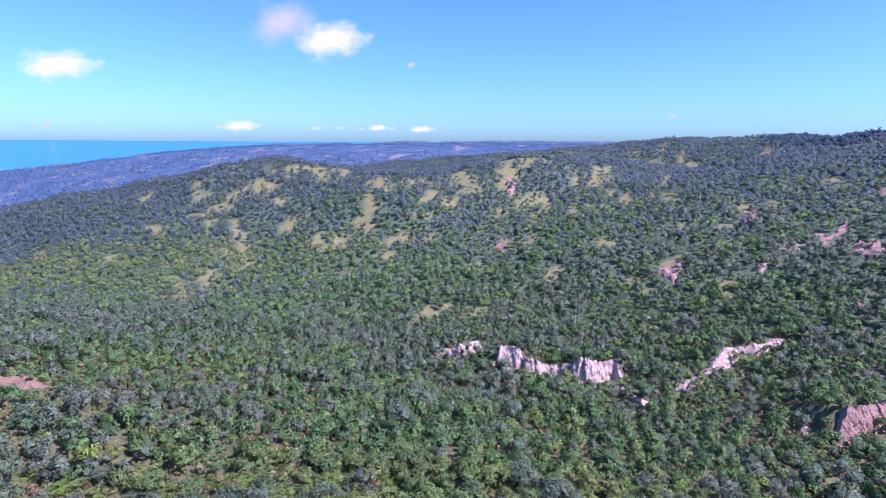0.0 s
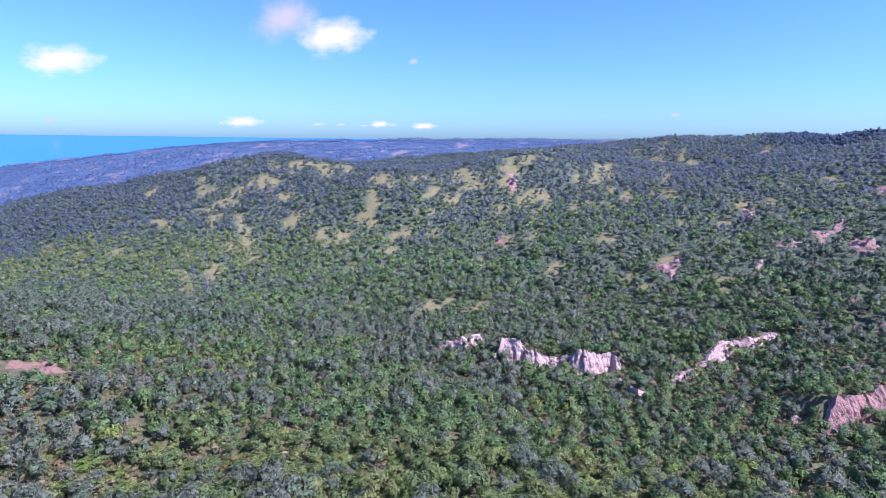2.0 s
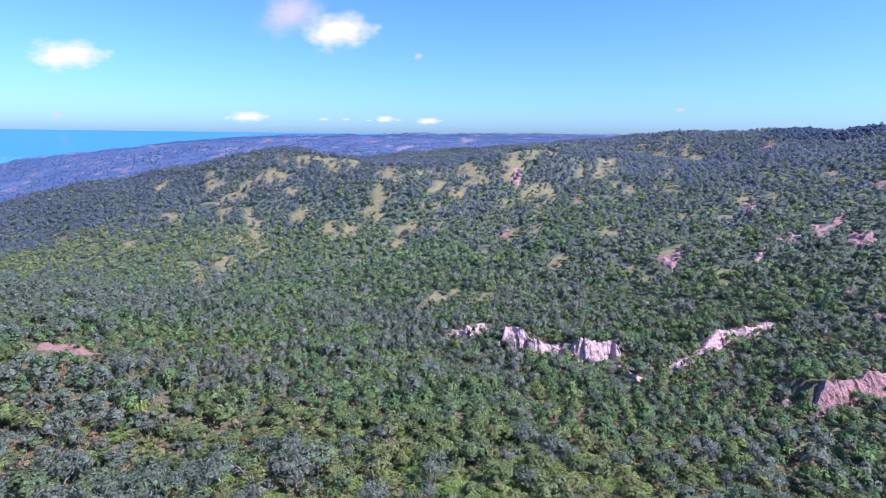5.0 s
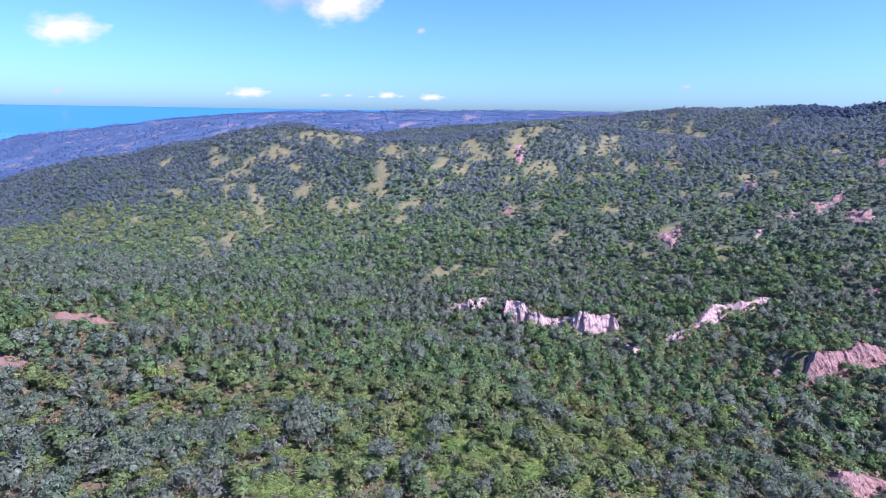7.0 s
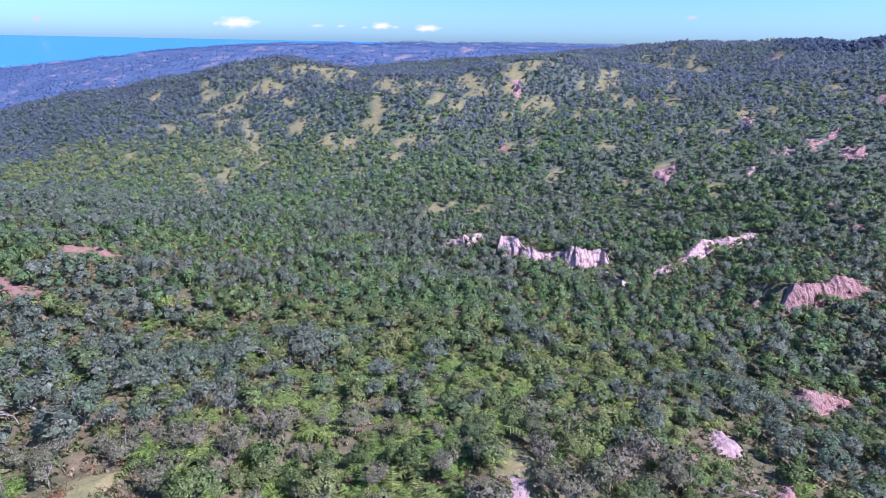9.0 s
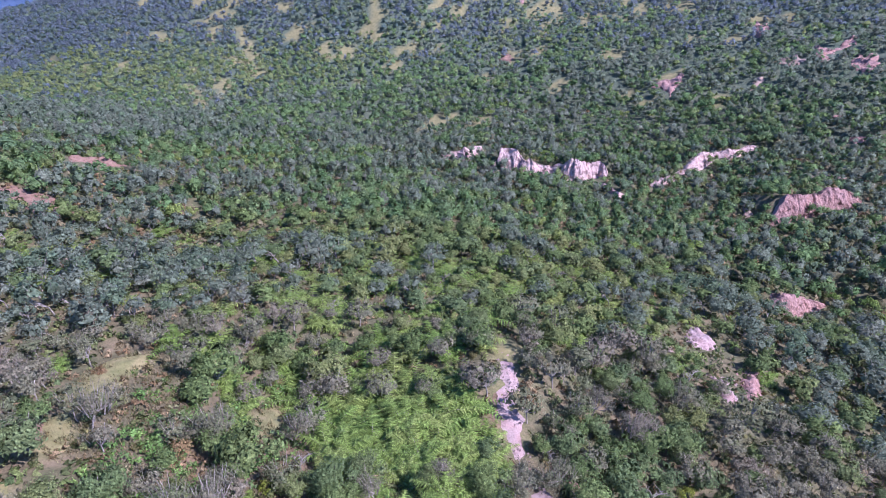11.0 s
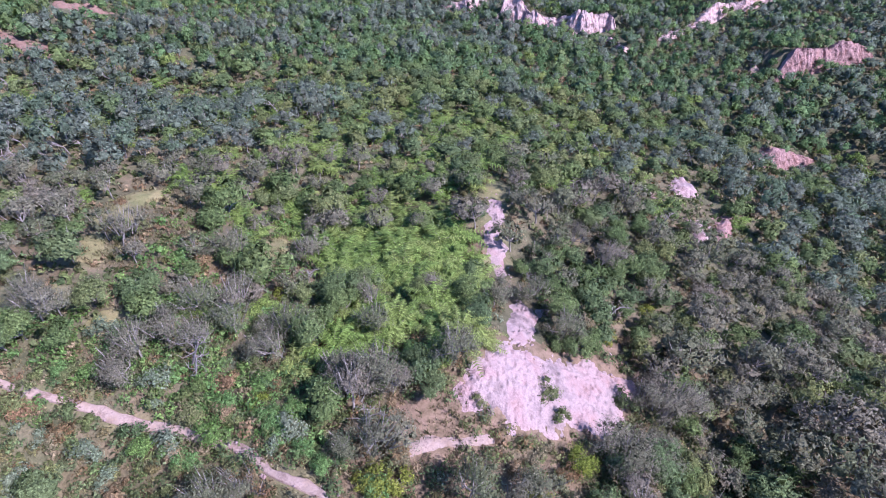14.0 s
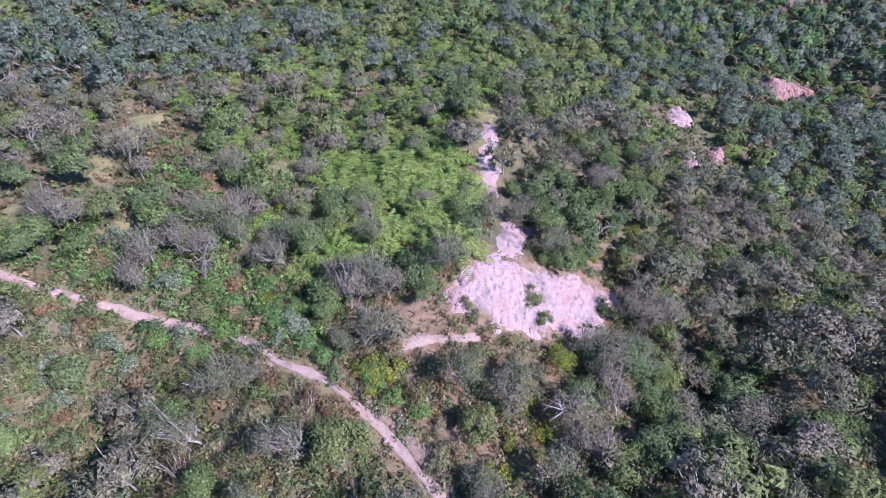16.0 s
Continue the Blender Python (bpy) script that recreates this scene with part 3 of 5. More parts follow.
# ---- ground and sea ----
def build_ground():
    rows, cols = 330, 230
    yy = np.exp(np.linspace(math.log(90), math.log(3850), rows)) - 150
    u = np.linspace(-1.2, 1.2, cols)
    y = np.repeat(yy, cols)
    x = np.tile(u, rows) * (y + 190)
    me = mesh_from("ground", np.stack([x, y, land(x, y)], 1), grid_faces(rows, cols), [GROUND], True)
    a = me.attributes.new("opening", "FLOAT", "POINT")
    a.data.foreach_set("value", np.maximum(open_ground(x, y, False) & ~((x > -12) & (x < 40) & (y < 80)), 0.4 * np.exp(-((x + 30) / 26) ** 2 - ((y - 26) / 13) ** 2)).astype(np.float32))
    a = me.attributes.new("soil", "FLOAT", "POINT")
    a.data.foreach_set("value", (0.25 + 0.75 * np.exp(-(np.hypot(x, y) / 130) ** 2)).astype(np.float32))
    # share of painted haze in the ground colour, growing with distance
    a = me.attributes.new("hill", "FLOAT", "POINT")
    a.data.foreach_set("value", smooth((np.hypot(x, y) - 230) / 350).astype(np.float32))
    # beyond this distance the ground takes the colour with painted haze
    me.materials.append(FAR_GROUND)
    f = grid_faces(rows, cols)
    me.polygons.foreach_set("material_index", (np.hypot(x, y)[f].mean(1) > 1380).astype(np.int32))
    tagged(new("ground", me), "hilly ground of dry grass and reddish soil under scrub", "ground", kind="structure")


def build_sea():
    rows, cols = 40, 60
    yy = np.linspace(2400, 4200, rows)
    x = np.tile(np.linspace(-1.35, 0.5, cols), rows) * 2700
    y = np.repeat(yy, cols)
    # the sheet climbs with distance so its edge meets the camera's horizon
    k = np.clip((y - 3300) / 900, 0, 1)
    z = -92 + 166 * k
    me = mesh_from("sea", np.stack([x, y, z], 1), grid_faces(rows, cols), [SEA], True)
    tagged(new("sea", me), "calm blue sea tilted up to meet the horizon", "sea", kind="structure")


build_ground()
build_sea()


# ---- bare ground: footpath, gully, slopes ----
def drape(name, poly, mat, step, lift, relief, size, edge, label, category, grain=(1.0, 1.0), grow=0.0):
    """A patch of bare ground over the land, with a ragged edge."""
    px, py = zip(*poly)
    xs, ys = np.arange(min(px) - 3, max(px) + 3, step), np.arange(min(py) - 3, max(py) + 3, step)
    x, y = np.tile(xs, len(ys)), np.repeat(ys, len(xs))
    depth = grow - off_poly(poly, x, y) + edge * fbm(x, y, 1.6 + edge, 4, 91)
    z = land(x, y) + np.clip(depth * 0.3, -0.5, 1) * lift + relief * fbm(x * grain[0], y * grain[1], size, 4, 95) * np.clip(depth, 0, 1)
    faces = grid_faces(len(ys), len(xs))
    faces = faces[(depth[faces] > -0.5).all(1)]
    used, idx = np.unique(faces, return_inverse=True)
    me = mesh_from(name, np.stack([x, y, z], 1)[used], idx.reshape(-1, 4), [mat], True)
    return tagged(new(name, me), label, category, kind="structure")


def trail(name, line, mat, half, lift, label, category, ragged=0.5, sag=0.0):
    """A worn strip along a line."""
    pts = [Vector((*p, 0)) for p in line]
    fine = []
    for i in range(len(pts) - 1):
        a, b, c, d = pts[max(i - 1, 0)], pts[i], pts[i + 1], pts[min(i + 2, len(pts) - 1)]
        for k in range(10):
            t = k / 10
            fine.append(0.5 * (2 * b + (c - a) * t + (2 * a - 5 * b + 4 * c - d) * t * t + (3 * b - a - 3 * c + d) * t ** 3))
    fine.append(pts[-1])
    c = np.array([(p.x, p.y) for p in fine])
    way = np.gradient(c, axis=0)
    way /= np.linalg.norm(way, axis=1)[:, None]
    side = np.stack([-way[:, 1], way[:, 0]], 1)
    across = np.linspace(-1, 1, 11)
    s = np.arange(len(c)) * 0.5
    w = half * (1 + ragged * np.stack([fbm(s, s * 0 + 3, 5, 3, 7), fbm(s, s * 0 + 90, 5, 3, 8)], 1) * 1.6)
    off = np.where(across[None, :] < 0, across[None, :] * w[:, :1], across[None, :] * w[:, 1:])
    x, y = c[:, :1] + side[:, :1] * off, c[:, 1:] + side[:, 1:] * off
    z = land(x.ravel(), y.ravel()).reshape(x.shape) + lift * (1 - across[None, :] ** 6 * 1.6) - sag * (1 - across[None, :] ** 2) + 0.1 * fbm(x, y, 1.2, 3, 15)
    me = mesh_from(name, np.stack([x.ravel(), y.ravel(), z.ravel()], 1), grid_faces(len(c), 11), [mat], True)
    return tagged(new(name, me), label, category, kind="structure")


trail("footpath", PATH_LINE, PALE_SOIL, 0.68, 0.3, "worn footpath of pale pinkish soil through scrub", "path", 0.9)

trail("path_margin", [(-9.5, 34.2), (-4.2, 30), (0.2, 26), (3.2, 22), (5.6, 17.5), (7.8, 11.5), (9.8, 4)], DRY_PINK, 0.9, 0.2, "trodden verge of dry pinkish grass along the footpath", "verge", 0.9)


drape("gully", [(9.3, 103.2), (11.4, 103.6), (12.0, 98.1), (10.8, 95.3), (10.8, 92.4), (12.1, 89.8), (11.4, 85.8), (11.3, 81.6), (9.8, 80.9), (8.9, 84.4), (8.0, 87.5), (7.3, 91.1), (7.7, 94.9), (9.5, 96.7), (8.8, 99.6)], CHALK, 0.3, 0.5, 0.5, 1.4, 0.9, "narrow washed-out gully of pale pink rock", "gully")
drape("gully", [(11.3, 71.7), (12.9, 75.4), (14.4, 75.2), (14.6, 72.9), (17.0, 74.5), (18.6, 75.8), (18.5, 73.5), (15.7, 69.7), (14.3, 64.2), (12.8, 61.1), (9.9, 59.8), (9.3, 60.4), (10.3, 65.6)], CHALK, 0.3, 0.6, 0.6, 1.2, 1.0, "bare pale rock chute above the eroded slope", "gully", (1.6, 0.8))
drape("soil_flat", [(7.7, 109.3), (14.7, 111.3), (14.9, 107.4), (10.8, 103.5), (8.1, 104.5)], DRY_GRASS, 0.4, 0.8, 0.2, 2.0, 0.8, "flat of tan soil and dry grass at the head of the gully", "slope")
drape("soil_flat", [(5.0, 90.9), (7.4, 94.9), (8.0, 87.5), (6.5, 85.6)], BROWN, 0.4, 0.7, 0.2, 2.0, 1.0, "tan soil margin beside the gully", "slope")
drape("slope_rim", [(2.5, 56.5), (0, 51), (0.6, 47.4), (6, 46.2), (11, 45.4), (20.2, 47), (25.6, 50), (30.4, 57.6), (34.5, 63), (35, 69.5), (29.5, 75.5), (23.5, 71), (19, 67), (15.4, 63.5), (10.2, 62.6), (5.6, 60)], BROWN, 0.4, 0.2, 0.15, 2.0, 2.0, "ochre soil rim round the pale slope", "slope")
drape("bare_slope", WHITE_SLOPE, CHALK, 0.2, 0.75, 0.42, 0.6, 1.4, "bare eroded slope of pale lilac-pink rock with fine rills", "slope", (1.3, 0.75), 0.9)
drape("bare_slope", [(24.1, 65.8), (26.4, 68.8), (30.5, 70.0), (32.1, 67.6), (32.0, 65.7), (29.3, 65.2), (27.4, 66.2), (24.9, 64.6)], CHALK, 0.3, 0.6, 0.5, 1.0, 1.4, "pinkish upper shoulder of the bare slope", "slope", (1.6, 0.8))
drape("brown_slope", BROWN_SOIL, BROWN, 0.4, 0.3, 0.3, 2.0, 2.6, "bare brown soil beside the pale slope", "slope")
drape("worn_soil", [(22, 64), (25, 60), (31, 64), (34, 69), (30, 76), (24, 72)], BROWN, 0.5, 0.32, 0.5, 2.0, 2.0, "tan soil with sparse dry grass above the pale slope", "slope")
drape("red_soil", [(15.6, 81.1), (18.4, 80.3), (21.1, 79.6), (22.6, 78.7), (20.6, 76.8), (17.4, 77.0), (15.7, 78.9)], RED_SOIL, 0.4, 0.9, 0.3, 2.0, 0.8, "reddish brown soil beside the gully", "slope")
drape("pale_soil", TAIL_SOIL, PALE_SOIL, 0.3, 0.9, 0.3, 1.5, 0.6, "pale washed soil at the foot of the bare slope", "slope")
drape("grass_opening", [(-61.6, 85.5), (-64.7, 91.8), (-63.2, 96.1), (-59.2, 99.3), (-57.9, 96.4), (-59.4, 91.8), (-59.4, 86.1)], DRY_GRASS, 0.4, 0.9, 0.3, 3.0, 1.0, "opening of short dry grass in the scrub", "grass", (1.0, 1.0), 0.9)
drape("grass_opening", [(-57.4, 70.8), (-59.9, 74.9), (-60.5, 78.1), (-58.1, 75.6), (-55.5, 70.3)], DRY_GRASS, 0.4, 0.9, 0.3, 3.0, 1.0, "opening of short dry grass in the scrub", "grass", (1.0, 1.0), 0.9)
drape("grass_opening", [(-62.1, 58.9), (-61.1, 62.1), (-57.1, 63.3), (-56.5, 61.6), (-58.6, 59.4), (-59.8, 56.5)], DRY_GRASS, 0.4, 0.9, 0.3, 3.0, 1.0, "opening of short dry grass in the scrub", "grass", (1.0, 1.0), 0.9)
drape("grass_opening", [(-48.7, 56.0), (-48.4, 59.0), (-47.3, 59.8), (-47.5, 56.3)], DRY_GRASS, 0.4, 0.9, 0.3, 3.0, 1.0, "opening of short dry grass in the scrub", "grass", (1.0, 1.0), 0.9)
drape("grass_opening", [(-34.6, 86.4), (-34.2, 91.2), (-32.4, 93.1), (-31.7, 88.5), (-32.2, 82.7)], DRY_GRASS, 0.4, 0.9, 0.3, 3.0, 1.0, "opening of short dry grass in the scrub", "grass", (1.0, 1.0), 0.9)
drape("red_soil", [(-62.5, 72.6), (-60.8, 75.7), (-57.4, 70.8), (-61.1, 71.1)], RED_SOIL, 0.5, 0.8, 0.3, 2.0, 1.0, "reddish soil in the shade of grey trees", "slope")
drape("red_soil", [(-152, 188), (-143, 189), (-134, 186), (-124, 180), (-121, 173), (-130, 171), (-143, 174), (-152, 178)], RED_SOIL, 0.8, 0.5, 0.5, 3.0, 2.0, "reddish soil slide among grey trees", "slope")
drape("red_soil", [(-108, 146), (-106, 153), (-98, 147), (-98, 142)], PALE_SOIL, 0.8, 0.5, 0.5, 3.0, 2.0, "pinkish bare soil among grey trees", "slope")


# ---- rock outcrops ----
ROCKS = []


def outcrop(line, height, front, back, mat, label, seed, flute=1.2, step=0.7, face=-1):
    """A weathered scarp: a jagged crest along a line, a fluted face on one side, a slope behind."""
    pts = np.array(line, float)
    seg = np.hypot(*np.diff(pts, axis=0).T)
    dist = np.concatenate([[0], np.cumsum(seg)])
    n = max(8, int(dist[-1] / step))
    s = np.linspace(0, dist[-1], n)
    cx, cy = np.interp(s, dist, pts[:, 0]), np.interp(s, dist, pts[:, 1])
    way = np.stack([np.gradient(cx), np.gradient(cy)], 1)
    way /= np.linalg.norm(way, axis=1)[:, None] + 1e-9
    k = 9
    kern = np.ones(k) / k
    for a in (0, 1):
        way[:, a] = np.convolve(np.pad(way[:, a], k // 2, mode="edge"), kern, "valid")
    side = np.stack([way[:, 1], -way[:, 0]], 1)
    ends = np.clip(np.minimum(s, dist[-1] - s) / (0.16 * dist[-1]), 0, 1) ** 0.7
    top = height * ends * (0.68 + 0.85 * fbm(s, s * 0 + seed, height * 1.7, 4, seed) + 0.14 * fbm(s, s * 0, 2.5, 2, seed + 3))
    # profile from the toe over the face and crest to the back
    prof = [(1.2, -0.15), (0.85, 0.0), (0.68, 0.12), (0.56, 0.26), (0.46, 0.42), (0.37, 0.58), (0.29, 0.74), (0.2, 0.9), (0.1, 0.97), (0.0, 1.0), (-0.12, 0.7), (-0.3, 0.3), (-0.6, 0.0), (-0.8, -0.2)]
    V = np.empty((n, len(prof), 3))
    for j, (o, h) in enumerate(prof):
        reach = o * (front if o > 0 else back)
        groove = flute * (np.abs(fbm(s + 0.5 * j, s * 0 + 0.8 * j, 5.5, 4, seed + 5)) * 2.6 - 0.5) * (1 if 0 < o < 1.1 else 0.2)
        off = reach - groove + 0.22 * front * fbm(s, s * 0 + 0.2 * j, height * 2.2, 2, seed + 21) + 0.9 * fbm(s, s * 0 + j * 2.1, 3.0, 3, seed + 9)
        V[:, j, 0], V[:, j, 1] = cx + side[:, 0] * off, cy + side[:, 1] * off
        V[:, j, 2] = land(V[:, j, 0], V[:, j, 1]) + h * top + (0.25 + 0.07 * height) * fbm(s, s * 0 + j * 3.3, 2.2, 3, seed + 13)
    me = mesh_from("rock_outcrop", V.reshape(-1, 3), grid_faces(n, len(prof))[:, ::-1], [mat], False)
    ob = tagged(new("rock_outcrop", me), label, "rock outcrop", group="rock outcrops")
    ROCKS.append((line, front, back))
    return ob


def scarp(rows, mat, label, seed, lean=0.45):
    """A broken rock face in the step of the hillside: a ragged crest, rills and clefts down the face, a lip behind."""
    r = np.array(rows, float)
    dist = np.concatenate([[0], np.cumsum(np.hypot(*np.diff(r[:, :2], axis=0).T))])
    n = max(14, int(dist[-1] / 0.5))
    s = np.linspace(0, dist[-1], n)
    cx, cy, h = (np.interp(s, dist, r[:, i]) for i in range(3))
    way = np.stack([np.gradient(cx), np.gradient(cy)], 1)
    way = np.stack([np.convolve(np.pad(way[:, a], 7, mode="edge"), np.ones(15) / 15, "valid") for a in (0, 1)], 1)
    way /= np.linalg.norm(way, axis=1)[:, None] + 1e-9
    side = np.stack([way[:, 1], -way[:, 0]], 1)
    base = land(cx, cy, False)
    cleft = np.abs(fbm(s, s * 0 + 4, 7.0, 3, seed + 40))
    notch = np.clip(0.16 - cleft, 0, 1) / 0.16
    high = h * (1 + 0.22 * fbm(s, s * 0 + 7, 5.5, 4, seed)) * (1 - 0.12 * notch)
    ends = np.clip(np.minimum(s, dist[-1] - s) / 2.0, 0.15, 1)
    prof = [(3.0, -0.25), (1.2, -0.06), (0.0, 0.04)] + [(-q, q) for q in (0.12, 0.24, 0.36, 0.48, 0.6, 0.72, 0.83, 0.93, 1.0)]
    rows_ = []
    for j, (o, k) in enumerate(prof):
        bow = k - 0.16 * math.sin(math.pi * min(max(k, 0), 1))
        off = o if o > 0 else -lean * h * (bow + 0.10 * fbm(s * 0 + j * 1.7, s * 0.3, 2.0, 2, seed + 2))
        rill = (np.abs(fbm(s + 0.45 * j, s * 0 + 0.9 * j, 3.4, 4, seed + 5)) * 1.7 - 0.35) * (0.25 + 0.045 * h) + notch * (0.2 + 0.09 * h) * min(1, 0.3 + max(k, 0))
        off = off - rill * ends * (1 if 0 <= k < 1 else 0.4) + (0.4 + 0.05 * h) * fbm(s, s * 0 + j * 1.3, 2.4, 3, seed + 9)
        z = base + k * high + 0.3 * fbm(s, s * 0 + j * 3.3, 1.8, 3, seed + 13)
        rows_.append(np.stack([cx + side[:, 0] * off, cy + side[:, 1] * off, z], 1))
    crest = rows_[-1]
    for back, drop in ((1.3, 0.05), (3.2, 0.3)):
        q = np.stack([crest[:, 0] - side[:, 0] * back, crest[:, 1] - side[:, 1] * back, crest[:, 2] - drop * high - 0.2], 1)
        rows_.append(q)
    end = rows_[-1] - np.stack([side[:, 0] * 2.5, side[:, 1] * 2.5, np.zeros(n)], 1)
    end[:, 2] = np.minimum(land(end[:, 0], end[:, 1]) - 0.6, end[:, 2])
    rows_.append(end)
    V = np.stack(rows_, 1)
    me = mesh_from("rock_outcrop", V.reshape(-1, 3), grid_faces(n, V.shape[1])[:, ::-1], [mat], False)
    return tagged(new("rock_outcrop", me), label, "rock outcrop", group="rock outcrops")


scarp(SHORT_SCARP, CLIFF, "pale pink fluted rock scarp rising from the scrub", 130)
scarp(LONG_CLIFF, CLIFF, "long whitish fluted cliff with a jagged crest", 137)
scarp(CLIFF_TAIL, CLIFF, "low broken tail of pale rock below the cliff", 144)
scarp(LOW_SCARP, CLIFF, "low pale rock scarp on a wooded slope", 151)
scarp(STEPPED_SCARP, CLIFF, "stepped pale rock scarp climbing a wooded slope", 158)
scarp(PINK_CLIFF, PINK, "broad pink cliff with vertical flutes", 165)
scarp(HOLLOW_FACE, PINK, "shaded pink rock face in a wooded hollow", 172)
scarp(PINK_LEDGE, PINK, "low pink rock ledge between trees", 221, 1.2)
scarp(TAN_LEDGE, PALE_SOIL, "low tan rock ledge between trees", 228, 1.2)
scarp(SOIL_FACE, PALE_SOIL, "small tan soil face between trees", 235, 1.2)
scarp(EARTH_BANK, PINK, "small pink earth bank between grey trees", 242, 1.2)
for poly, mat, says in (([(64.8, 139.6), (68.8, 145.0), (71.6, 143.9), (72.6, 140.5), (73.7, 136.2), (69.8, 132.9), (66.2, 132.4), (63.9, 133.1)], CHALK, "small pale rock face among grey bushes"),
                        ([(58.3, 136.7), (59.8, 135.0), (57.7, 129.6), (55.8, 128.9)], PALE_SOIL, "small patch of pale soil among grey bushes"),
                        ([(62.4, 120.0), (70.9, 121.8), (66.4, 110.6), (63.0, 110.0), (62.3, 114.5)], CHALK, "pale smooth rock slide among grey bushes"),
                        ([(72.8, 124.8), (79.7, 125.8), (74.5, 115.3), (68.5, 112.1)], PINK, "pinkish brown rock beside a pale slide")):
    drape("rock_slide", poly, mat, 0.4, 1.3, 1.8, 2.4, 1.6, says, "slope")
outcrop([(-161, 233), (-152, 240), (-142, 234)], 3.5, 8, 8, RED_SOIL, "rounded mound of pink soil in the scrub", 110, 0.5)
for poly, mat, says in ((HIGH_SCAR, PINK, "pink cliff scar high on a wooded slope"), (RUGGED_SCAR, PINK, "rugged pink rock scar with dark clefts"), (TAN_BLUFF, PALE_SOIL, "tan crumbling bluff beside a pink cliff"), (TAN_SPUR, PALE_SOIL, "tan bare spur with a crumbling face"), (SPUR_FACE, PINK, "pinkish crumbling face on a bare spur"), (WOOD_SCAR, PINK, "pale pink scar below a dark wood")):
    drape("scar", poly, mat, 0.8, 1.6, 2.8, 5.0, 3.0, says, "slope")
SCARS = [
    (455, 817, 20, 26, 20, PINK, "pink scar at the edge of the high wood"), (85, 732, 7, 22, -8, PINK, "narrow pink eroded scar on the grassy ridge"),
    (57, 592, 13, 8, 89, RED_SOIL, "reddish earth slip at the foot of the ridge"), (388, 529, 12, 9, 56, PINK, "pink earth slip on a wooded slope"),
]
for cx, cy, a, b, turn, mat, says in SCARS:
    c, sn = math.cos(radians(turn)), math.sin(radians(turn))
    ring = [(math.cos(q) * a, math.sin(q) * b) for q in np.arange(14) * math.pi / 7]
    drape("scar", [(cx + u * c - v * sn, cy + u * sn + v * c) for u, v in ring], mat, 1.2, 1.2, 2.6, 4.5, 6.0, says, "slope")

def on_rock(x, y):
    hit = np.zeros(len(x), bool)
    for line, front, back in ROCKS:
        # kept clear towards the camera so the face shows, woods behind it
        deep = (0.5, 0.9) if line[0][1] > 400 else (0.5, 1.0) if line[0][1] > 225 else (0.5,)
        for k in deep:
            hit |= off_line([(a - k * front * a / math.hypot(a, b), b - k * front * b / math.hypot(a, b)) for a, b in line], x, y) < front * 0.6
    # trees before each scarp are left out to keep its face in sight
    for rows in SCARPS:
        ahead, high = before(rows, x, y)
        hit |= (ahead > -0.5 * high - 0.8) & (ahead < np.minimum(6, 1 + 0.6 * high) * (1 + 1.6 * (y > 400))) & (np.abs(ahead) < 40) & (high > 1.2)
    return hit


# ---- plants ----
class Shape:
    """Quads with two materials: 0 leaf, 1 wood."""
    def __init__(self):
        self.v, self.f, self.m, self.n = [], [], [], 0

    def add(self, v, f, mat):
        self.v.append(np.asarray(v, float))
        self.f.append(np.asarray(f, int) + self.n)
        self.m.append(np.full(len(f), mat))
        self.n += len(v)

    def tube(self, pts, radii, sides=5):
        pts = np.asarray(pts, float)
        n = len(pts)
        way = np.gradient(pts, axis=0)
        way /= np.linalg.norm(way, axis=1)[:, None] + 1e-9
        a = np.cross(way, [0.31, 0.95, 0.05])
        a /= np.linalg.norm(a, axis=1)[:, None] + 1e-9
        b = np.cross(way, a)
        th = np.arange(sides) * 2 * math.pi / sides
        ring = a[:, None] * np.cos(th)[None, :, None] + b[:, None] * np.sin(th)[None, :, None]
        v = (pts[:, None] + ring * np.asarray(radii)[:, None, None]).reshape(-1, 3)
        f = [(i * sides + j, i * sides + (j + 1) % sides, (i + 1) * sides + (j + 1) % sides, (i + 1) * sides + j) for i in range(n - 1) for j in range(sides)]
        self.add(v, f, 1)

    def leaves(self, pos, normal, long, wide, rng, droop=0.0):
        n = len(pos)
        normal = normal / (np.linalg.norm(normal, axis=1)[:, None] + 1e-9)
        t = np.cross(normal, rng.normal(size=(n, 3)))
        t[:, 2] -= droop
        t /= np.linalg.norm(t, axis=1)[:, None] + 1e-9
        b = np.cross(normal, t)
        L = (long * rng.uniform(0.6, 1.4, n))[:, None]
        W = (wide * rng.uniform(0.6, 1.4, n))[:, None]
        v = np.stack([pos - t * L * 0.4 - b * W * 0.5, pos - t * L * 0.4 + b * W * 0.5, pos + t * L * 0.6], 1).reshape(-1, 3)
        self.add(v, np.arange(3 * n).reshape(n, 3), 0)

    def core(self, centre, wide, high, rng, closed=True):
        """The dense inside of a crown."""
        ring = [(math.cos(a) * wide * rng.uniform(0.75, 1.2), math.sin(a) * wide * rng.uniform(0.75, 1.2), rng.uniform(-0.2, 0.2) * high) for a in np.arange(4) * math.pi / 2]
        v = np.array(ring + [(0, 0, high)] + [(0, 0, -high * 0.7)] * closed) + centre
        self.add(v, [(i, (i + 1) % 4, 4) for i in range(4)] + ([((i + 1) % 4, i, 5) for i in range(4)] if closed else []), 0)

    def arrays(self):
        f, m = [], []
        for a, b in zip(self.f, self.m):
            if a.shape[1] == 4:
                a, b = np.concatenate([a[:, :3], a[:, [0, 2, 3]]]), np.concatenate([b, b])
            f.append(a)
            m.append(b)
        return np.concatenate(self.v), np.concatenate(f), np.concatenate(m)


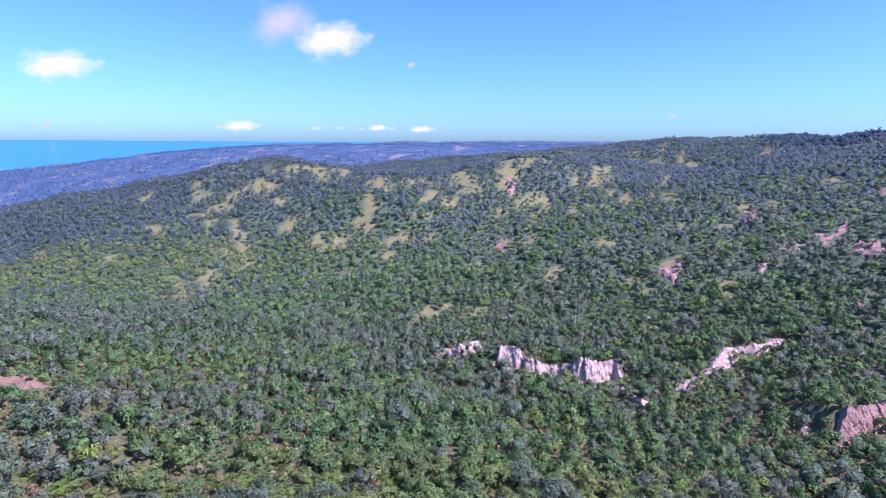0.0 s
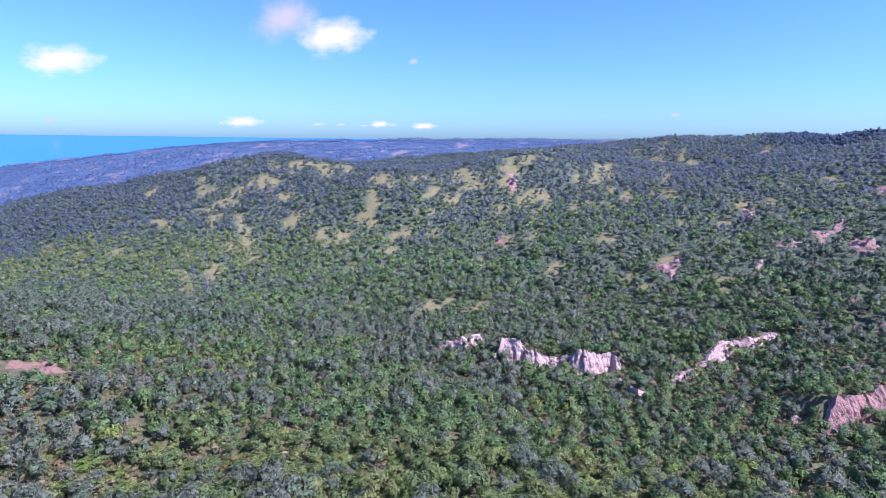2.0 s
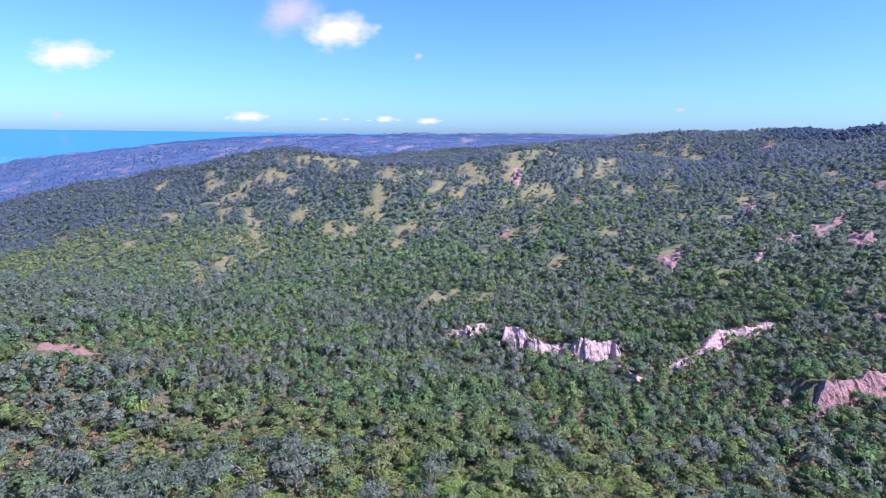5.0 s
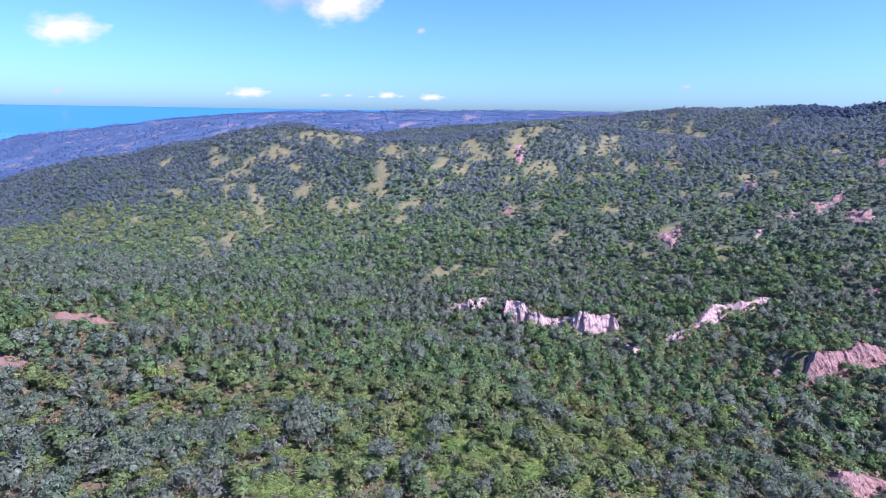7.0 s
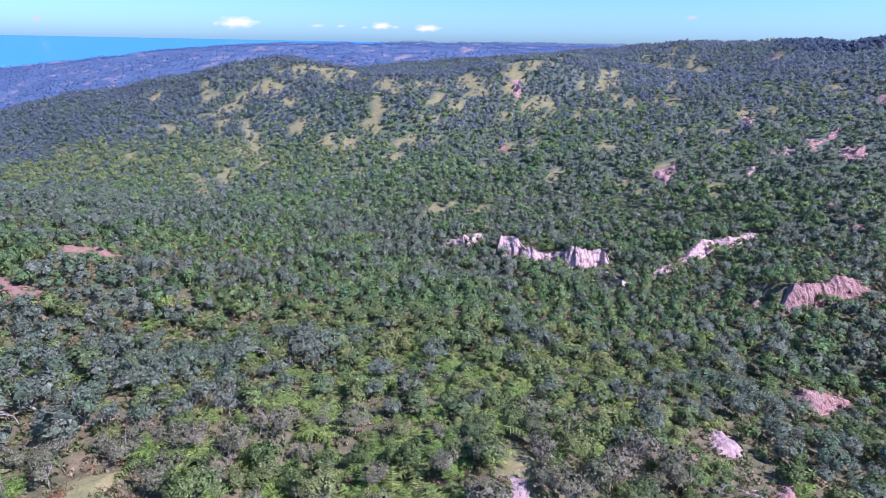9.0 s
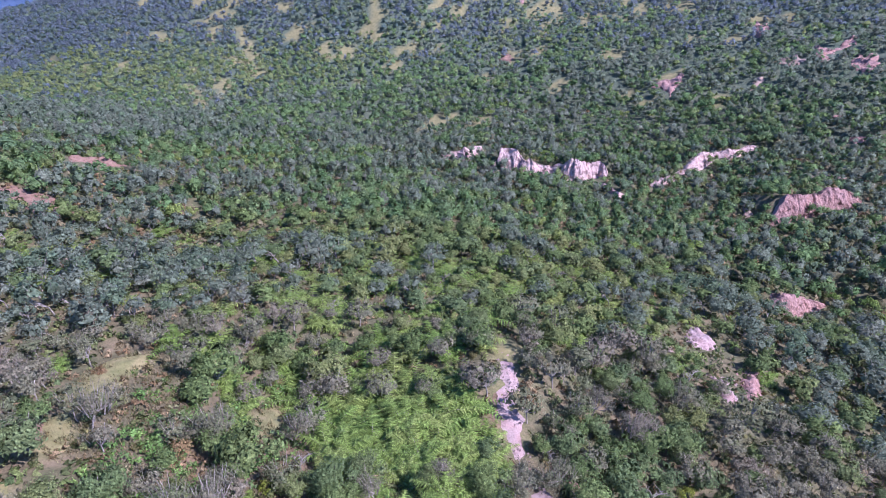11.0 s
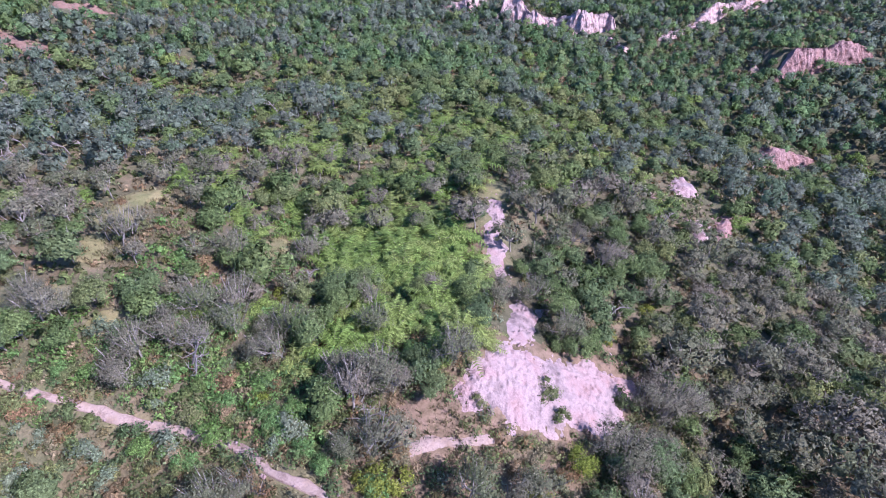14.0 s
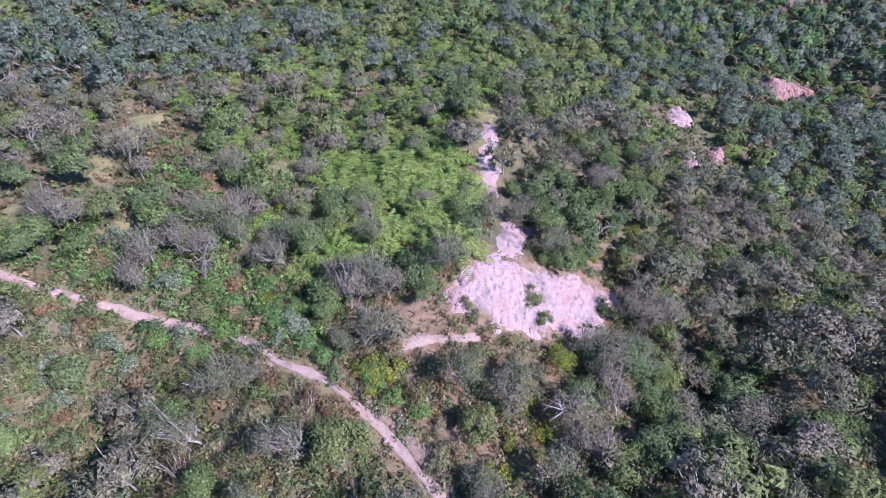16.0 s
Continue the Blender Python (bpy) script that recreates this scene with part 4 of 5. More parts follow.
def tree_shape(rng, height, radius, leaves, long, wide, lumps, airy=0.3, flat=0.7, limbs=True, sides=5, base=0.45, core=0.0, twigs=0):
    """A crown of leaf sprays in uneven lumps, each on a limb of a leaning, tapered trunk."""
    s = Shape()
    lean = rng.normal(0, 0.12, 2) * height
    fork = np.array([lean[0] * 0.5, lean[1] * 0.5, height * base * 0.8])
    centres, sizes = [], []
    for i in range(lumps):
        a, q = rng.uniform(0, 2 * math.pi), math.sqrt(rng.uniform(0.02, 1))
        r = radius * q * 0.78
        c = np.array([lean[0] + r * math.cos(a), lean[1] + r * math.sin(a), height * (base + (1 - base) * (0.32 + 0.5 * rng.uniform() * (1.15 - 0.75 * q)))])
        centres.append(c)
        sizes.append(radius * rng.uniform(0.30, 0.52))
    if limbs:
        s.tube([(0, 0, -0.3), fork * (0.5, 0.5, 0.5) + rng.normal(0, 0.06, 3), fork], [0.045 * radius, 0.036 * radius, 0.03 * radius], sides)
        for c in centres[:9 if sides > 3 else 4]:
            mid = fork * 0.5 + c * 0.5 + rng.normal(0, 0.12, 3) * radius * 0.4 + np.array([0, 0, -0.05 * height])
            s.tube([fork, mid, c], [0.024 * radius, 0.016 * radius, 0.006 * radius], max(3, sides - 1))
    if core:
        for c, r in zip(centres, sizes):
            s.core(c - np.array([0, 0, 0.15 * r]), r * core, r * core * flat, rng, leaves > 100)
    w = np.array(sizes) ** 2
    pick = rng.choice(lumps, leaves, p=w / w.sum())
    d = rng.normal(size=(leaves, 3))
    d[:, 2] += 0.45
    d /= np.linalg.norm(d, axis=1)[:, None]
    depth = 1 - airy * rng.uniform(0, 1, leaves) ** 1.5 + rng.normal(0, 0.10, leaves)
    pos = np.array(centres)[pick] + d * (np.array(sizes)[pick] * depth)[:, None] * np.array([1, 1, flat])
    hub = np.array([lean[0], lean[1], height * (base + 0.2 * (1 - base))])
    out = (pos - hub) / radius
    for i in range(twigs):
        c, r = centres[i % lumps], sizes[i % lumps]
        tip = c + rng.normal(0, 0.35, 3) * r + np.array([0, 0, r * rng.uniform(0.7, 1.15)])
        foot = c * np.array([0.6, 0.6, 1]) + np.array([0, 0, -1.2 * r])
        edge = rng.normal(0, 1, 3) * np.array([1, 1, 0])
        edge *= (0.02 * radius + 0.02) / (np.linalg.norm(edge) + 1e-9)
        s.add([foot - edge, foot + edge, tip], [(0, 1, 2)], 1)
    s.leaves(pos, d * 0.55 + out * 0.8 + rng.normal(0, 0.36, (leaves, 3)) + np.array([0, 0, 0.15]), long, wide, rng, 0.3)
    return s.arrays()


def frond_shape(rng, fronds, length, pairs, leaf):
    """A clump of arching culms, feathered with rows of narrow leaves."""
    s = Shape()
    for i in range(fronds):
        a = rng.uniform(0, 2 * math.pi)
        out = np.array([math.cos(a), math.sin(a), 0])
        across = np.array([-math.sin(a), math.cos(a), 0])
        ln = length * rng.uniform(0.6, 1.15)
        reach, rise = rng.uniform(0.4, 0.95), rng.uniform(0.5, 0.95)
        t = np.linspace(0, 1, pairs)
        foot = np.array([rng.normal(0, 0.5), rng.normal(0, 0.5), 0])
        spine = foot + out * (reach * ln * t ** 1.6)[:, None] + np.array([0, 0, 1]) * (ln * rise * (t - 0.58 * t ** 2.6))[:, None]
        s.tube(spine[::max(1, pairs // 5)], np.linspace(0.035, 0.008, len(spine[::max(1, pairs // 5)])), 3)
        keep = t > 0.22
        sp, tt = spine[keep], t[keep]
        for sg in (-1, 1):
            w = leaf * (0.5 + 0.9 * np.sin(math.pi * np.clip(tt, 0, 1)) ** 0.7) * rng.uniform(0.75, 1.2, len(tt))
            tip = sp + (across * sg + out * 0.45 + rng.normal(0, 0.15, (len(tt), 3))) * w[:, None] + np.array([0, 0, -0.28]) * w[:, None]
            wide = out * (0.17 * leaf)
            v = np.stack([sp - wide, sp + wide, tip], 1).reshape(-1, 3)
            s.add(v, np.arange(len(v)).reshape(-1, 3), 0)
    return s.arrays()


def dead_shape(rng, height, radius):
    """A bare, bleached tree: trunk, limbs and twigs."""
    s = Shape()
    top = np.array([rng.normal(0, 0.2) * height, rng.normal(0, 0.2) * height, height * 0.75])
    s.tube([(0, 0, -0.3), top * 0.5 + rng.normal(0, 0.1, 3), top], [0.13, 0.10, 0.06], 6)
    for i in range(9):
        k = rng.uniform(0.3, 1)
        a = rng.uniform(0, 2 * math.pi)
        st = top * k
        end = st + np.array([math.cos(a) * radius, math.sin(a) * radius, rng.uniform(0.1, 0.7) * radius]) * rng.uniform(0.5, 1)
        mid = st * 0.5 + end * 0.5 + rng.normal(0, 0.15, 3)
        s.tube([st, mid, end], [0.06, 0.045, 0.02], 4)
        for j in range(4):
            q = mid + (end - mid) * rng.uniform(0, 1)
            e = q + rng.normal(0, 0.35, 3) * radius * 0.7 + np.array([0, 0, 0.25])
            s.tube([q, q * 0.5 + e * 0.5 + rng.normal(0, 0.05, 3), e], [0.026, 0.018, 0.008], 3)
    return s.arrays()


def grown(seed):
    return np.random.default_rng(seed)


def low_bush(seed, k=620):
    return [tree_shape(grown(seed + i), h, r, k, 0.24, 0.13, n, 0.4, 0.7, base=0.12, core=0.5) for i, (h, r, n) in enumerate([(2.2, 1.7, 8), (1.7, 1.5, 7)])]


NEAR = {
    "yellow": low_bush(90, 700), "rust": low_bush(93), "silver": low_bush(96), "lush": low_bush(99, 900),
    "gold": [tree_shape(grown(66), 4.2, 2.6, 1700, 0.28, 0.16, 11, 0.45, 0.9, base=0.2, core=0.5)],
    "bare": [tree_shape(grown(68 + i), h, r, 700, 0.2, 0.12, 12, 0.8, 0.7, base=0.2, twigs=46) for i, (h, r) in enumerate([(3.0, 3.1), (2.6, 2.6)])],
    "grey": [tree_shape(grown(i), h, r, 2100, 0.21, 0.11, k, 0.8, 0.75, core=0.3, twigs=34) for i, (h, r, k) in enumerate([(5.2, 2.6, 13), (6.0, 2.9, 15), (4.4, 2.3, 11), (5.4, 3.2, 14)])],
    "green": [tree_shape(grown(20 + i), h, r, 1900, 0.30, 0.18, k, 0.45, 0.8, base=0.3, core=0.6) for i, (h, r, k) in enumerate([(4.6, 2.5, 12), (5.4, 2.9, 14), (3.8, 2.2, 10)])],
    "frond": [frond_shape(grown(40 + i), 20, ln, 26, 0.66) for i, ln in enumerate([5.6, 6.6, 4.8])],
    "shrub": [tree_shape(grown(60 + i), h, r, 600, 0.24, 0.13, k, 0.4, 0.7, base=0.12, core=0.5) for i, (h, r, k) in enumerate([(1.7, 1.4, 7), (2.2, 1.7, 8), (1.3, 1.2, 6), (2.0, 1.3, 6)])],
    "dead": [dead_shape(grown(80 + i), h, r) for i, (h, r) in enumerate([(5.5, 1.8), (3.5, 2.0), (4.4, 1.5)])],
}
MID = {
    "grey": [tree_shape(grown(100 + i), h, r, 235, 0.52, 0.3, k, 0.6, 1.0, sides=3, base=0.32, core=0.6, twigs=8) for i, (h, r, k) in enumerate([(5.2, 2.7, 9), (6.0, 3.0, 9), (4.5, 2.4, 8), (5.5, 3.2, 9)])],
    "green": [tree_shape(grown(120 + i), h, r, 235, 0.64, 0.42, k, 0.4, 0.8, limbs=False, base=0.3, core=0.8) for i, (h, r, k) in enumerate([(4.8, 2.6, 10), (5.6, 3.0, 11), (4.0, 2.3, 9)])],
    "frond": [frond_shape(grown(140 + i), 14, ln, 12, 0.75) for i, ln in enumerate([4.4, 5.2, 3.8])],
    "shrub": [tree_shape(grown(160 + i), h, r, 130, 0.5, 0.32, 6, 0.4, 0.7, limbs=False, base=0.12, core=0.6) for i, (h, r) in enumerate([(1.8, 1.5), (2.3, 1.8), (1.4, 1.3)])],
    "dead": NEAR["dead"],
}
CLOSE = {
    "grey": [tree_shape(grown(700 + i), h, r, 450, 0.41, 0.21, k, 0.7, 0.75, sides=4, core=0.45, twigs=12) for i, (h, r, k) in enumerate([(5.2, 2.6, 12), (6.0, 2.9, 13), (4.4, 2.3, 10)])],
    "green": [tree_shape(grown(720 + i), h, r, 650, 0.43, 0.27, k, 0.4, 0.8, limbs=False, base=0.3, core=0.7) for i, (h, r, k) in enumerate([(4.6, 2.5, 12), (5.4, 2.9, 13)])],
    "frond": [frond_shape(grown(740 + i), 14, ln, 20, 0.74) for i, ln in enumerate([5.6, 6.6, 4.8])],
    "shrub": [tree_shape(grown(760 + i), h, r, 260, 0.36, 0.21, 6, 0.4, 0.7, limbs=False, base=0.12, core=0.55) for i, (h, r) in enumerate([(1.7, 1.4), (2.2, 1.7)])],
    "dead": NEAR["dead"],
}
FAR = {
    "grey": [tree_shape(grown(200 + i), h, r, 118, 0.74, 0.40, 8, 0.55, 1.2, limbs=False, base=0.2, core=0.75, twigs=9) for i, (h, r) in enumerate([(7.0, 2.9), (8.0, 3.2), (6.0, 2.6), (7.4, 2.4)])],
    "green": [tree_shape(grown(220 + i), h, r, 110, 0.78, 0.50, 8, 0.4, 1.0, limbs=False, base=0.15, core=0.8) for i, (h, r) in enumerate([(5.4, 3.0), (6.4, 3.5), (4.6, 2.7)])],
    "frond": [tree_shape(grown(240 + i), h, r, 120, 1.2, 0.36, 5, 0.4, 0.8, limbs=False, base=0.2, core=0.6) for i, (h, r) in enumerate([(4.6, 2.8), (3.8, 2.5)])],
    "shrub": [tree_shape(grown(260 + i), h, r, 50, 0.8, 0.55, 4, 0.4, 0.7, limbs=False, base=0.12, core=0.7) for i, (h, r) in enumerate([(2.2, 2.0), (2.8, 2.2)])],
}
VALLEY = {
    "grey": [tree_shape(grown(250 + i), h, r, 44, 1.1, 0.63, 6, 0.5, 1.2, limbs=False, base=0.2, core=0.85, twigs=4) for i, (h, r) in enumerate([(7.0, 3.0), (8.0, 3.3), (6.0, 2.7)])],
    "green": [tree_shape(grown(270 + i), h, r, 54, 1.2, 0.8, 5, 0.4, 1.0, limbs=False, base=0.2, core=0.95) for i, (h, r) in enumerate([(5.0, 3.2), (6.0, 3.6), (4.2, 2.8)])],
    "frond": [tree_shape(grown(280 + i), h, r, 50, 1.6, 0.6, 5, 0.4, 0.8, limbs=False, base=0.2, core=0.7) for i, (h, r) in enumerate([(4.6, 2.8), (3.8, 2.5)])],
    "shrub": [tree_shape(grown(290 + i), h, r, 24, 1.2, 0.8, 4, 0.4, 0.7, limbs=False, base=0.12, core=0.7) for i, (h, r) in enumerate([(2.2, 2.0), (2.8, 2.2)])],
}
DISTANT = {
    "grey": [tree_shape(grown(300 + i), h, r, 11, 2.2, 1.5, 2, 0.3, 1.0, limbs=False, base=0.25, core=1.05) for i, (h, r) in enumerate([(6.2, 3.7), (7.2, 4.0), (5.2, 3.2)])],
    "green": [tree_shape(grown(320 + i), h, r, 11, 2.3, 1.7, 2, 0.3, 0.8, limbs=False, base=0.25, core=1.05) for i, (h, r) in enumerate([(5.2, 3.9), (6.0, 4.1), (4.2, 3.4)])],
}
HORIZON = {
    "grey": [tree_shape(grown(400 + i), h, r, 4, 4.5, 3.0, 1, 0.2, 0.6, limbs=False, base=0.2, core=1.3) for i, (h, r) in enumerate([(6, 6), (7.5, 7)])],
    "green": [tree_shape(grown(420 + i), h, r, 4, 4.5, 3.2, 1, 0.2, 0.6, limbs=False, base=0.2, core=1.3) for i, (h, r) in enumerate([(6, 6), (7.5, 7)])],
}
LEAF = {"grass": GRASS_LEAF, "yellow": YELLOW_LEAF, "lush": LUSH_LEAF, "gold": YELLOW_LEAF, "bare": RUST_LEAF, "rust": RUST_LEAF, "silver": SILVER_LEAF, "grey": GREY_LEAF, "green": GREEN_LEAF, "frond": FROND_LEAF, "shrub": SHRUB_LEAF, "dead": DEADWOOD}
NAME = {"yellow": "yellow_shrub", "lush": "leafy_shrub", "gold": "yellow_tree", "bare": "half_bare_tree", "rust": "rusty_shrub", "silver": "silvery_shrub", "grey": "grey_tree", "green": "green_tree", "frond": "bamboo_clump", "shrub": "shrub", "dead": "dead_tree"}
SAYS = {
    "yellow": "rounded shrub with yellow-green leaves",
    "lush": "fresh green leafy shrub beside the footpath",
    "gold": "small yellow-green tree at the foot of the bare slope",
    "bare": "spreading half-bare tree with rusty leaves and pale branches",
    "rust": "half-dry shrub with rusty brown leaves and bare twigs",
    "silver": "low shrub with pale silvery green leaves",
    "grey": "airy grey-green scrub tree with a forked pale trunk",
    "green": "dense dark green broadleaf tree on the hillside",
    "frond": "bright green clump of arching feathery bamboo",
    "shrub": "low rounded shrub with mixed green leaves",
    "dead": "bare bleached dead tree with broken twigs",
}


def species(x, y, rng, clump=1.0):
    """Which plant grows where: indices into grey, green, frond, shrub, dead."""
    def hill(cx, cy, sx, sy):
        return np.exp(-((x - cx) / sx) ** 2 / 2 - ((y - cy) / sy) ** 2 / 2)
    d = np.hypot(x, y)
    patch = fbm(x, y, 26, 2, 201)
    wide = fbm(x, y, 130, 2, 207)
    frond = 16 * hill(-9, 80, 9, 15) + 4 * hill(-24, 90, 8, 6) + 1.3 * hill(-18, 118, 20, 18) + 1.0 * hill(-14, 165, 32, 28) + 1.0 * hill(30, 170, 22, 22) + 0.8 * hill(-80, 180, 36, 26)
    frond += 1.5 * np.clip(fbm(x, y, 60, 2, 219) + 0.04, 0, 1) * (d > 215) + 6.0 * hill(-280, 605, 120, 36) + 2.0 * hill(-400, 560, 60, 30) + 0.6 * np.clip(patch - 0.18, 0, 1) + 0.35 * hill(30, 250, 40, 30) + 0.35 * hill(5, 150, 45, 35) + 0.5 * hill(40, 210, 40, 35)
    frond = np.where(y < 118, frond / (1 + np.exp((x - 3.0) / 1.2)), frond)
    green = 0.52 + 0.1 * (d > 200) + 1.3 * np.clip(patch, -0.3, 0.5) + 0.9 * wide + 3.0 * hill(-270, 610, 120, 45) + 1.2 * hill(-330, 500, 90, 40) + 0.8 * hill(0, 520, 160, 60) + 1.2 * hill(150, 380, 90, 60) + 0.35 * hill(80, 260, 70, 50) - 0.2 * hill(55, 55, 40, 45) + 1.0 * hill(35, 220, 55, 55) + 0.7 * hill(-15, 180, 60, 50)
    shrub = 0.28 + 0.9 * np.clip(fbm(x, y, 12, 2, 211), 0, 1) + 2.6 * hill(-30, 30, 30, 14) + 4.5 * hill(-6, 36, 14, 9)
    grey = 0.95 - 0.9 * patch - 0.7 * wide + 0.7 * hill(-75, 110, 30, 40) - 0.55 * hill(-12, 130, 45, 70) + 0.5 * hill(50, 55, 35, 40)
    dead = np.where(d < 230, 0.05, 0.0)
    w = np.stack([np.clip(v, 0.0, 9) + 0 * x for v in (grey, green, frond, shrub, dead)], 1)
    w[:, 0] = np.clip(w[:, 0], 0.06, 4)
    w[d > 900, 2] *= 0.25
    w = w ** clump
    w /= w.sum(1)[:, None]
    return (rng.uniform(size=len(x))[:, None] > np.cumsum(w, 1)).sum(1).clip(0, 4)


def scatter(near, far, spacing, seed, low=-24.0, spread=0.93, trees=True):
    """Jittered places between two distances, inside the fan that the camera looks over."""
    rng = grown(seed)
    xs, ys = np.arange(-far, far, spacing), np.arange(low, far, spacing)
    x, y = np.tile(xs, len(ys)), np.repeat(ys, len(xs))
    x = x + rng.uniform(-0.5, 0.5, len(x)) * spacing
    y = y + rng.uniform(-0.5, 0.5, len(y)) * spacing
    d = np.hypot(x, y)
    keep = (d >= near) & (d < far) & (np.abs(x) < spread * (np.maximum(y, 14) + 48) + 8)
    x, y = x[keep], y[keep]
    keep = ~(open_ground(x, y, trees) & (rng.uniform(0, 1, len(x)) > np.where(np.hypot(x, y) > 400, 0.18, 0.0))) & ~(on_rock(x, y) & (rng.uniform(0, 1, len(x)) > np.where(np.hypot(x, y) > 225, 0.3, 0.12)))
    return x[keep], y[keep], rng


def forest(name, kind, shapes, x, y, size, rng, label, sink=0.15, leaf=None, soft=0.55):
    """Many plants of a kind in one mesh."""
    if len(x) == 0:
        return
    z = land(x, y) - sink
    yaw = rng.uniform(0, 2 * math.pi, len(x))
    hue = rng.uniform(0, 1, len(x))
    which = rng.integers(0, len(shapes), len(x))
    V, F, M, T, N, n = [], [], [], [], [], 0
    for k, (v, f, m) in enumerate(shapes):
        i = np.flatnonzero(which == k)
        if soft:
            f, nn = rounded(v, f, m, 0.2 if kind == "frond" else soft)
        c, s = np.cos(yaw[i])[:, None], np.sin(yaw[i])[:, None]
        sc = size[i][:, None]
        P = np.empty((len(i), len(v), 3), np.float32)
        P[:, :, 0] = (v[None, :, 0] * c - v[None, :, 1] * s) * sc + x[i][:, None]
        P[:, :, 1] = (v[None, :, 0] * s + v[None, :, 1] * c) * sc + y[i][:, None]
        P[:, :, 2] = v[None, :, 2] * sc + z[i][:, None]
        V.append(P.reshape(-1, 3))
        if soft:
            Q = np.empty_like(P)
            Q[:, :, 0], Q[:, :, 1], Q[:, :, 2] = nn[None, :, 0] * c - nn[None, :, 1] * s, nn[None, :, 0] * s + nn[None, :, 1] * c, nn[None, :, 2]
            N.append(Q.reshape(-1, 3))
        F.append((f[None] + (np.arange(len(i)) * len(v))[:, None, None]).reshape(-1, 3) + n)
        M.append(np.tile(m, len(i)))
        T.append(np.repeat(hue[i], len(v)))
        n += len(i) * len(v)
    me = mesh_from(name, np.concatenate(V), np.concatenate(F), [leaf or LEAF[kind], BARK], False, np.concatenate(T), np.concatenate(M), np.concatenate(N) if soft else None)
    tagged(new(name, me), label, "vegetation", kind="stuff")


# plants that can be told apart round the path and the bare slope: x, y
HERO = {
    "grey": [(-13, 50), (-9, 51), (-12, 41), (-25, 56), (-30, 58), (-34, 55), (-38, 55), (20, 67), (17, 77), (20, 85), (8, 70), (-54, 75), (-58, 69), (-37, 78), (-26, 81), (-56, 58), (-24, 59), (3.1, 36.6), (7.4, 36.5), (11.7, 37.6), (17.5, 33.7), (25, 35.5), (35, 57), (40, 58), (56, 72), (61, 65), (31, 48), (47, 39), (48, 59), (56, 43), (26, 94), (31, 88), (-23.1, 34.7), (-25.7, 34.1), (-54.4, 55.9), (-52.9, 57.3), (-35.8, 61.4), (-31.6, 61.0), (-25.4, 59.5), (-22.6, 54.9), (-14.1, 51.3), (-10.1, 50.5), (-11.8, 46.4), (-10.5, 60.9), (-6.9, 49.6), (-40.6, 52.2), (-40.8, 48.6), (31.5, 48.0), (34.7, 54.7)],
    "green": [(5.5, 62), (37, 97), (50, 109), (44, 105), (-56, 51), (-55, 53), (-4, 53), (28, 43), (29, 39), (20, 36), (28, 29), (56, 36), (45, 48), (53, 48), (-10, 25), (-30, 29), (38, 29), (-18.5, 57.3), (-50.1, 60.3), (-43.7, 63.2)],
    "shrub": [(4.4, 48.6), (15.5, 48.9), (14.6, 52.7), (29, 57), (-20, 25), (-36, 41), (-45, 33), (-17, 30), (-7, 27), (-44, 28), (-38, 26), (-30, 33), (-21, 33), (-19, 42), (-53.5, 43.9), (-51.3, 43.9), (-48.8, 43.6), (-46.2, 43.3), (-43.8, 42.9), (-37.8, 42.2), (-32.5, 40.9), (-33.9, 39.1), (-31.8, 44.9), (-50.8, 47.8), (-48.0, 48.6), (-45.1, 48.8), (-32.6, 49.0), (-28.3, 45.8), (-31.4, 38.3), (-45.9, 39.8), (-43.6, 38.2)],
    "yellow": [(40, 80), (9, 29), (14, 31.5), (-8, 36.8), (30, 71), (-27, 69), (-23.5, 47.1), (-9.2, 36.5), (-7.4, 35.2), (-5.9, 37.2), (13.0, 31.0), (6.8, 25.0), (10.8, 35.0)],
    "lush": [(-14.6, 38.5), (-16.6, 41.2), (-28.0, 45.9), (-21.9, 45.1), (-21.5, 43.6), (-8.2, 36.6), (-6.6, 35.4), (-4.5, 33.5), (-1.6, 31.6), (-33.2, 40.6), (-31.0, 39.6), (-58.9, 54.4), (-57, 53), (-48.7, 49.2), (-19.4, 46.5), (-24, 50), (-8, 53.5), (-5, 56), (-1, 58), (-17, 54), (-36.5, 41.0), (-45.5, 49.5), (-28.5, 42.8), (2.5, 62), (-2, 62)],
    "gold": [(17.1, 42.6)],
    "bare": [(-14.8, 30.3), (-19.9, 24.1), (-26.5, 21.4), (-22.5, 36.3)],
    "rust": [ (-46, 41), (-51, 43), (-20, 35), (24, 31), (30, 52), (-9, 26.5), (-44, 29), (-63, 91), (-13.9, 32.5), (-11.7, 31.5), (-17.4, 31.3), (15.6, 41.0)],
    "silver": [(-19, 43), (-20.5, 41.5), (-42, 40), (-37, 46), (-33, 41.5), (-48, 36), (-45, 32), (-52, 34), (-39, 37.5), (-49, 28), (-55, 41), (-37.2, 48.6), (-46.4, 55.8), (-50.2, 41.9), (-47.3, 40.8), (-46.9, 33.4)],
    "dead": [(-33, 50), (-32, 69), (-24, 74), (-10, 45), (68, 63), (64, 50), (17, 33), (-34.3, 52.0), (-31.9, 74.7), (-14.9, 50.5), (65.9, 61.8)],
}


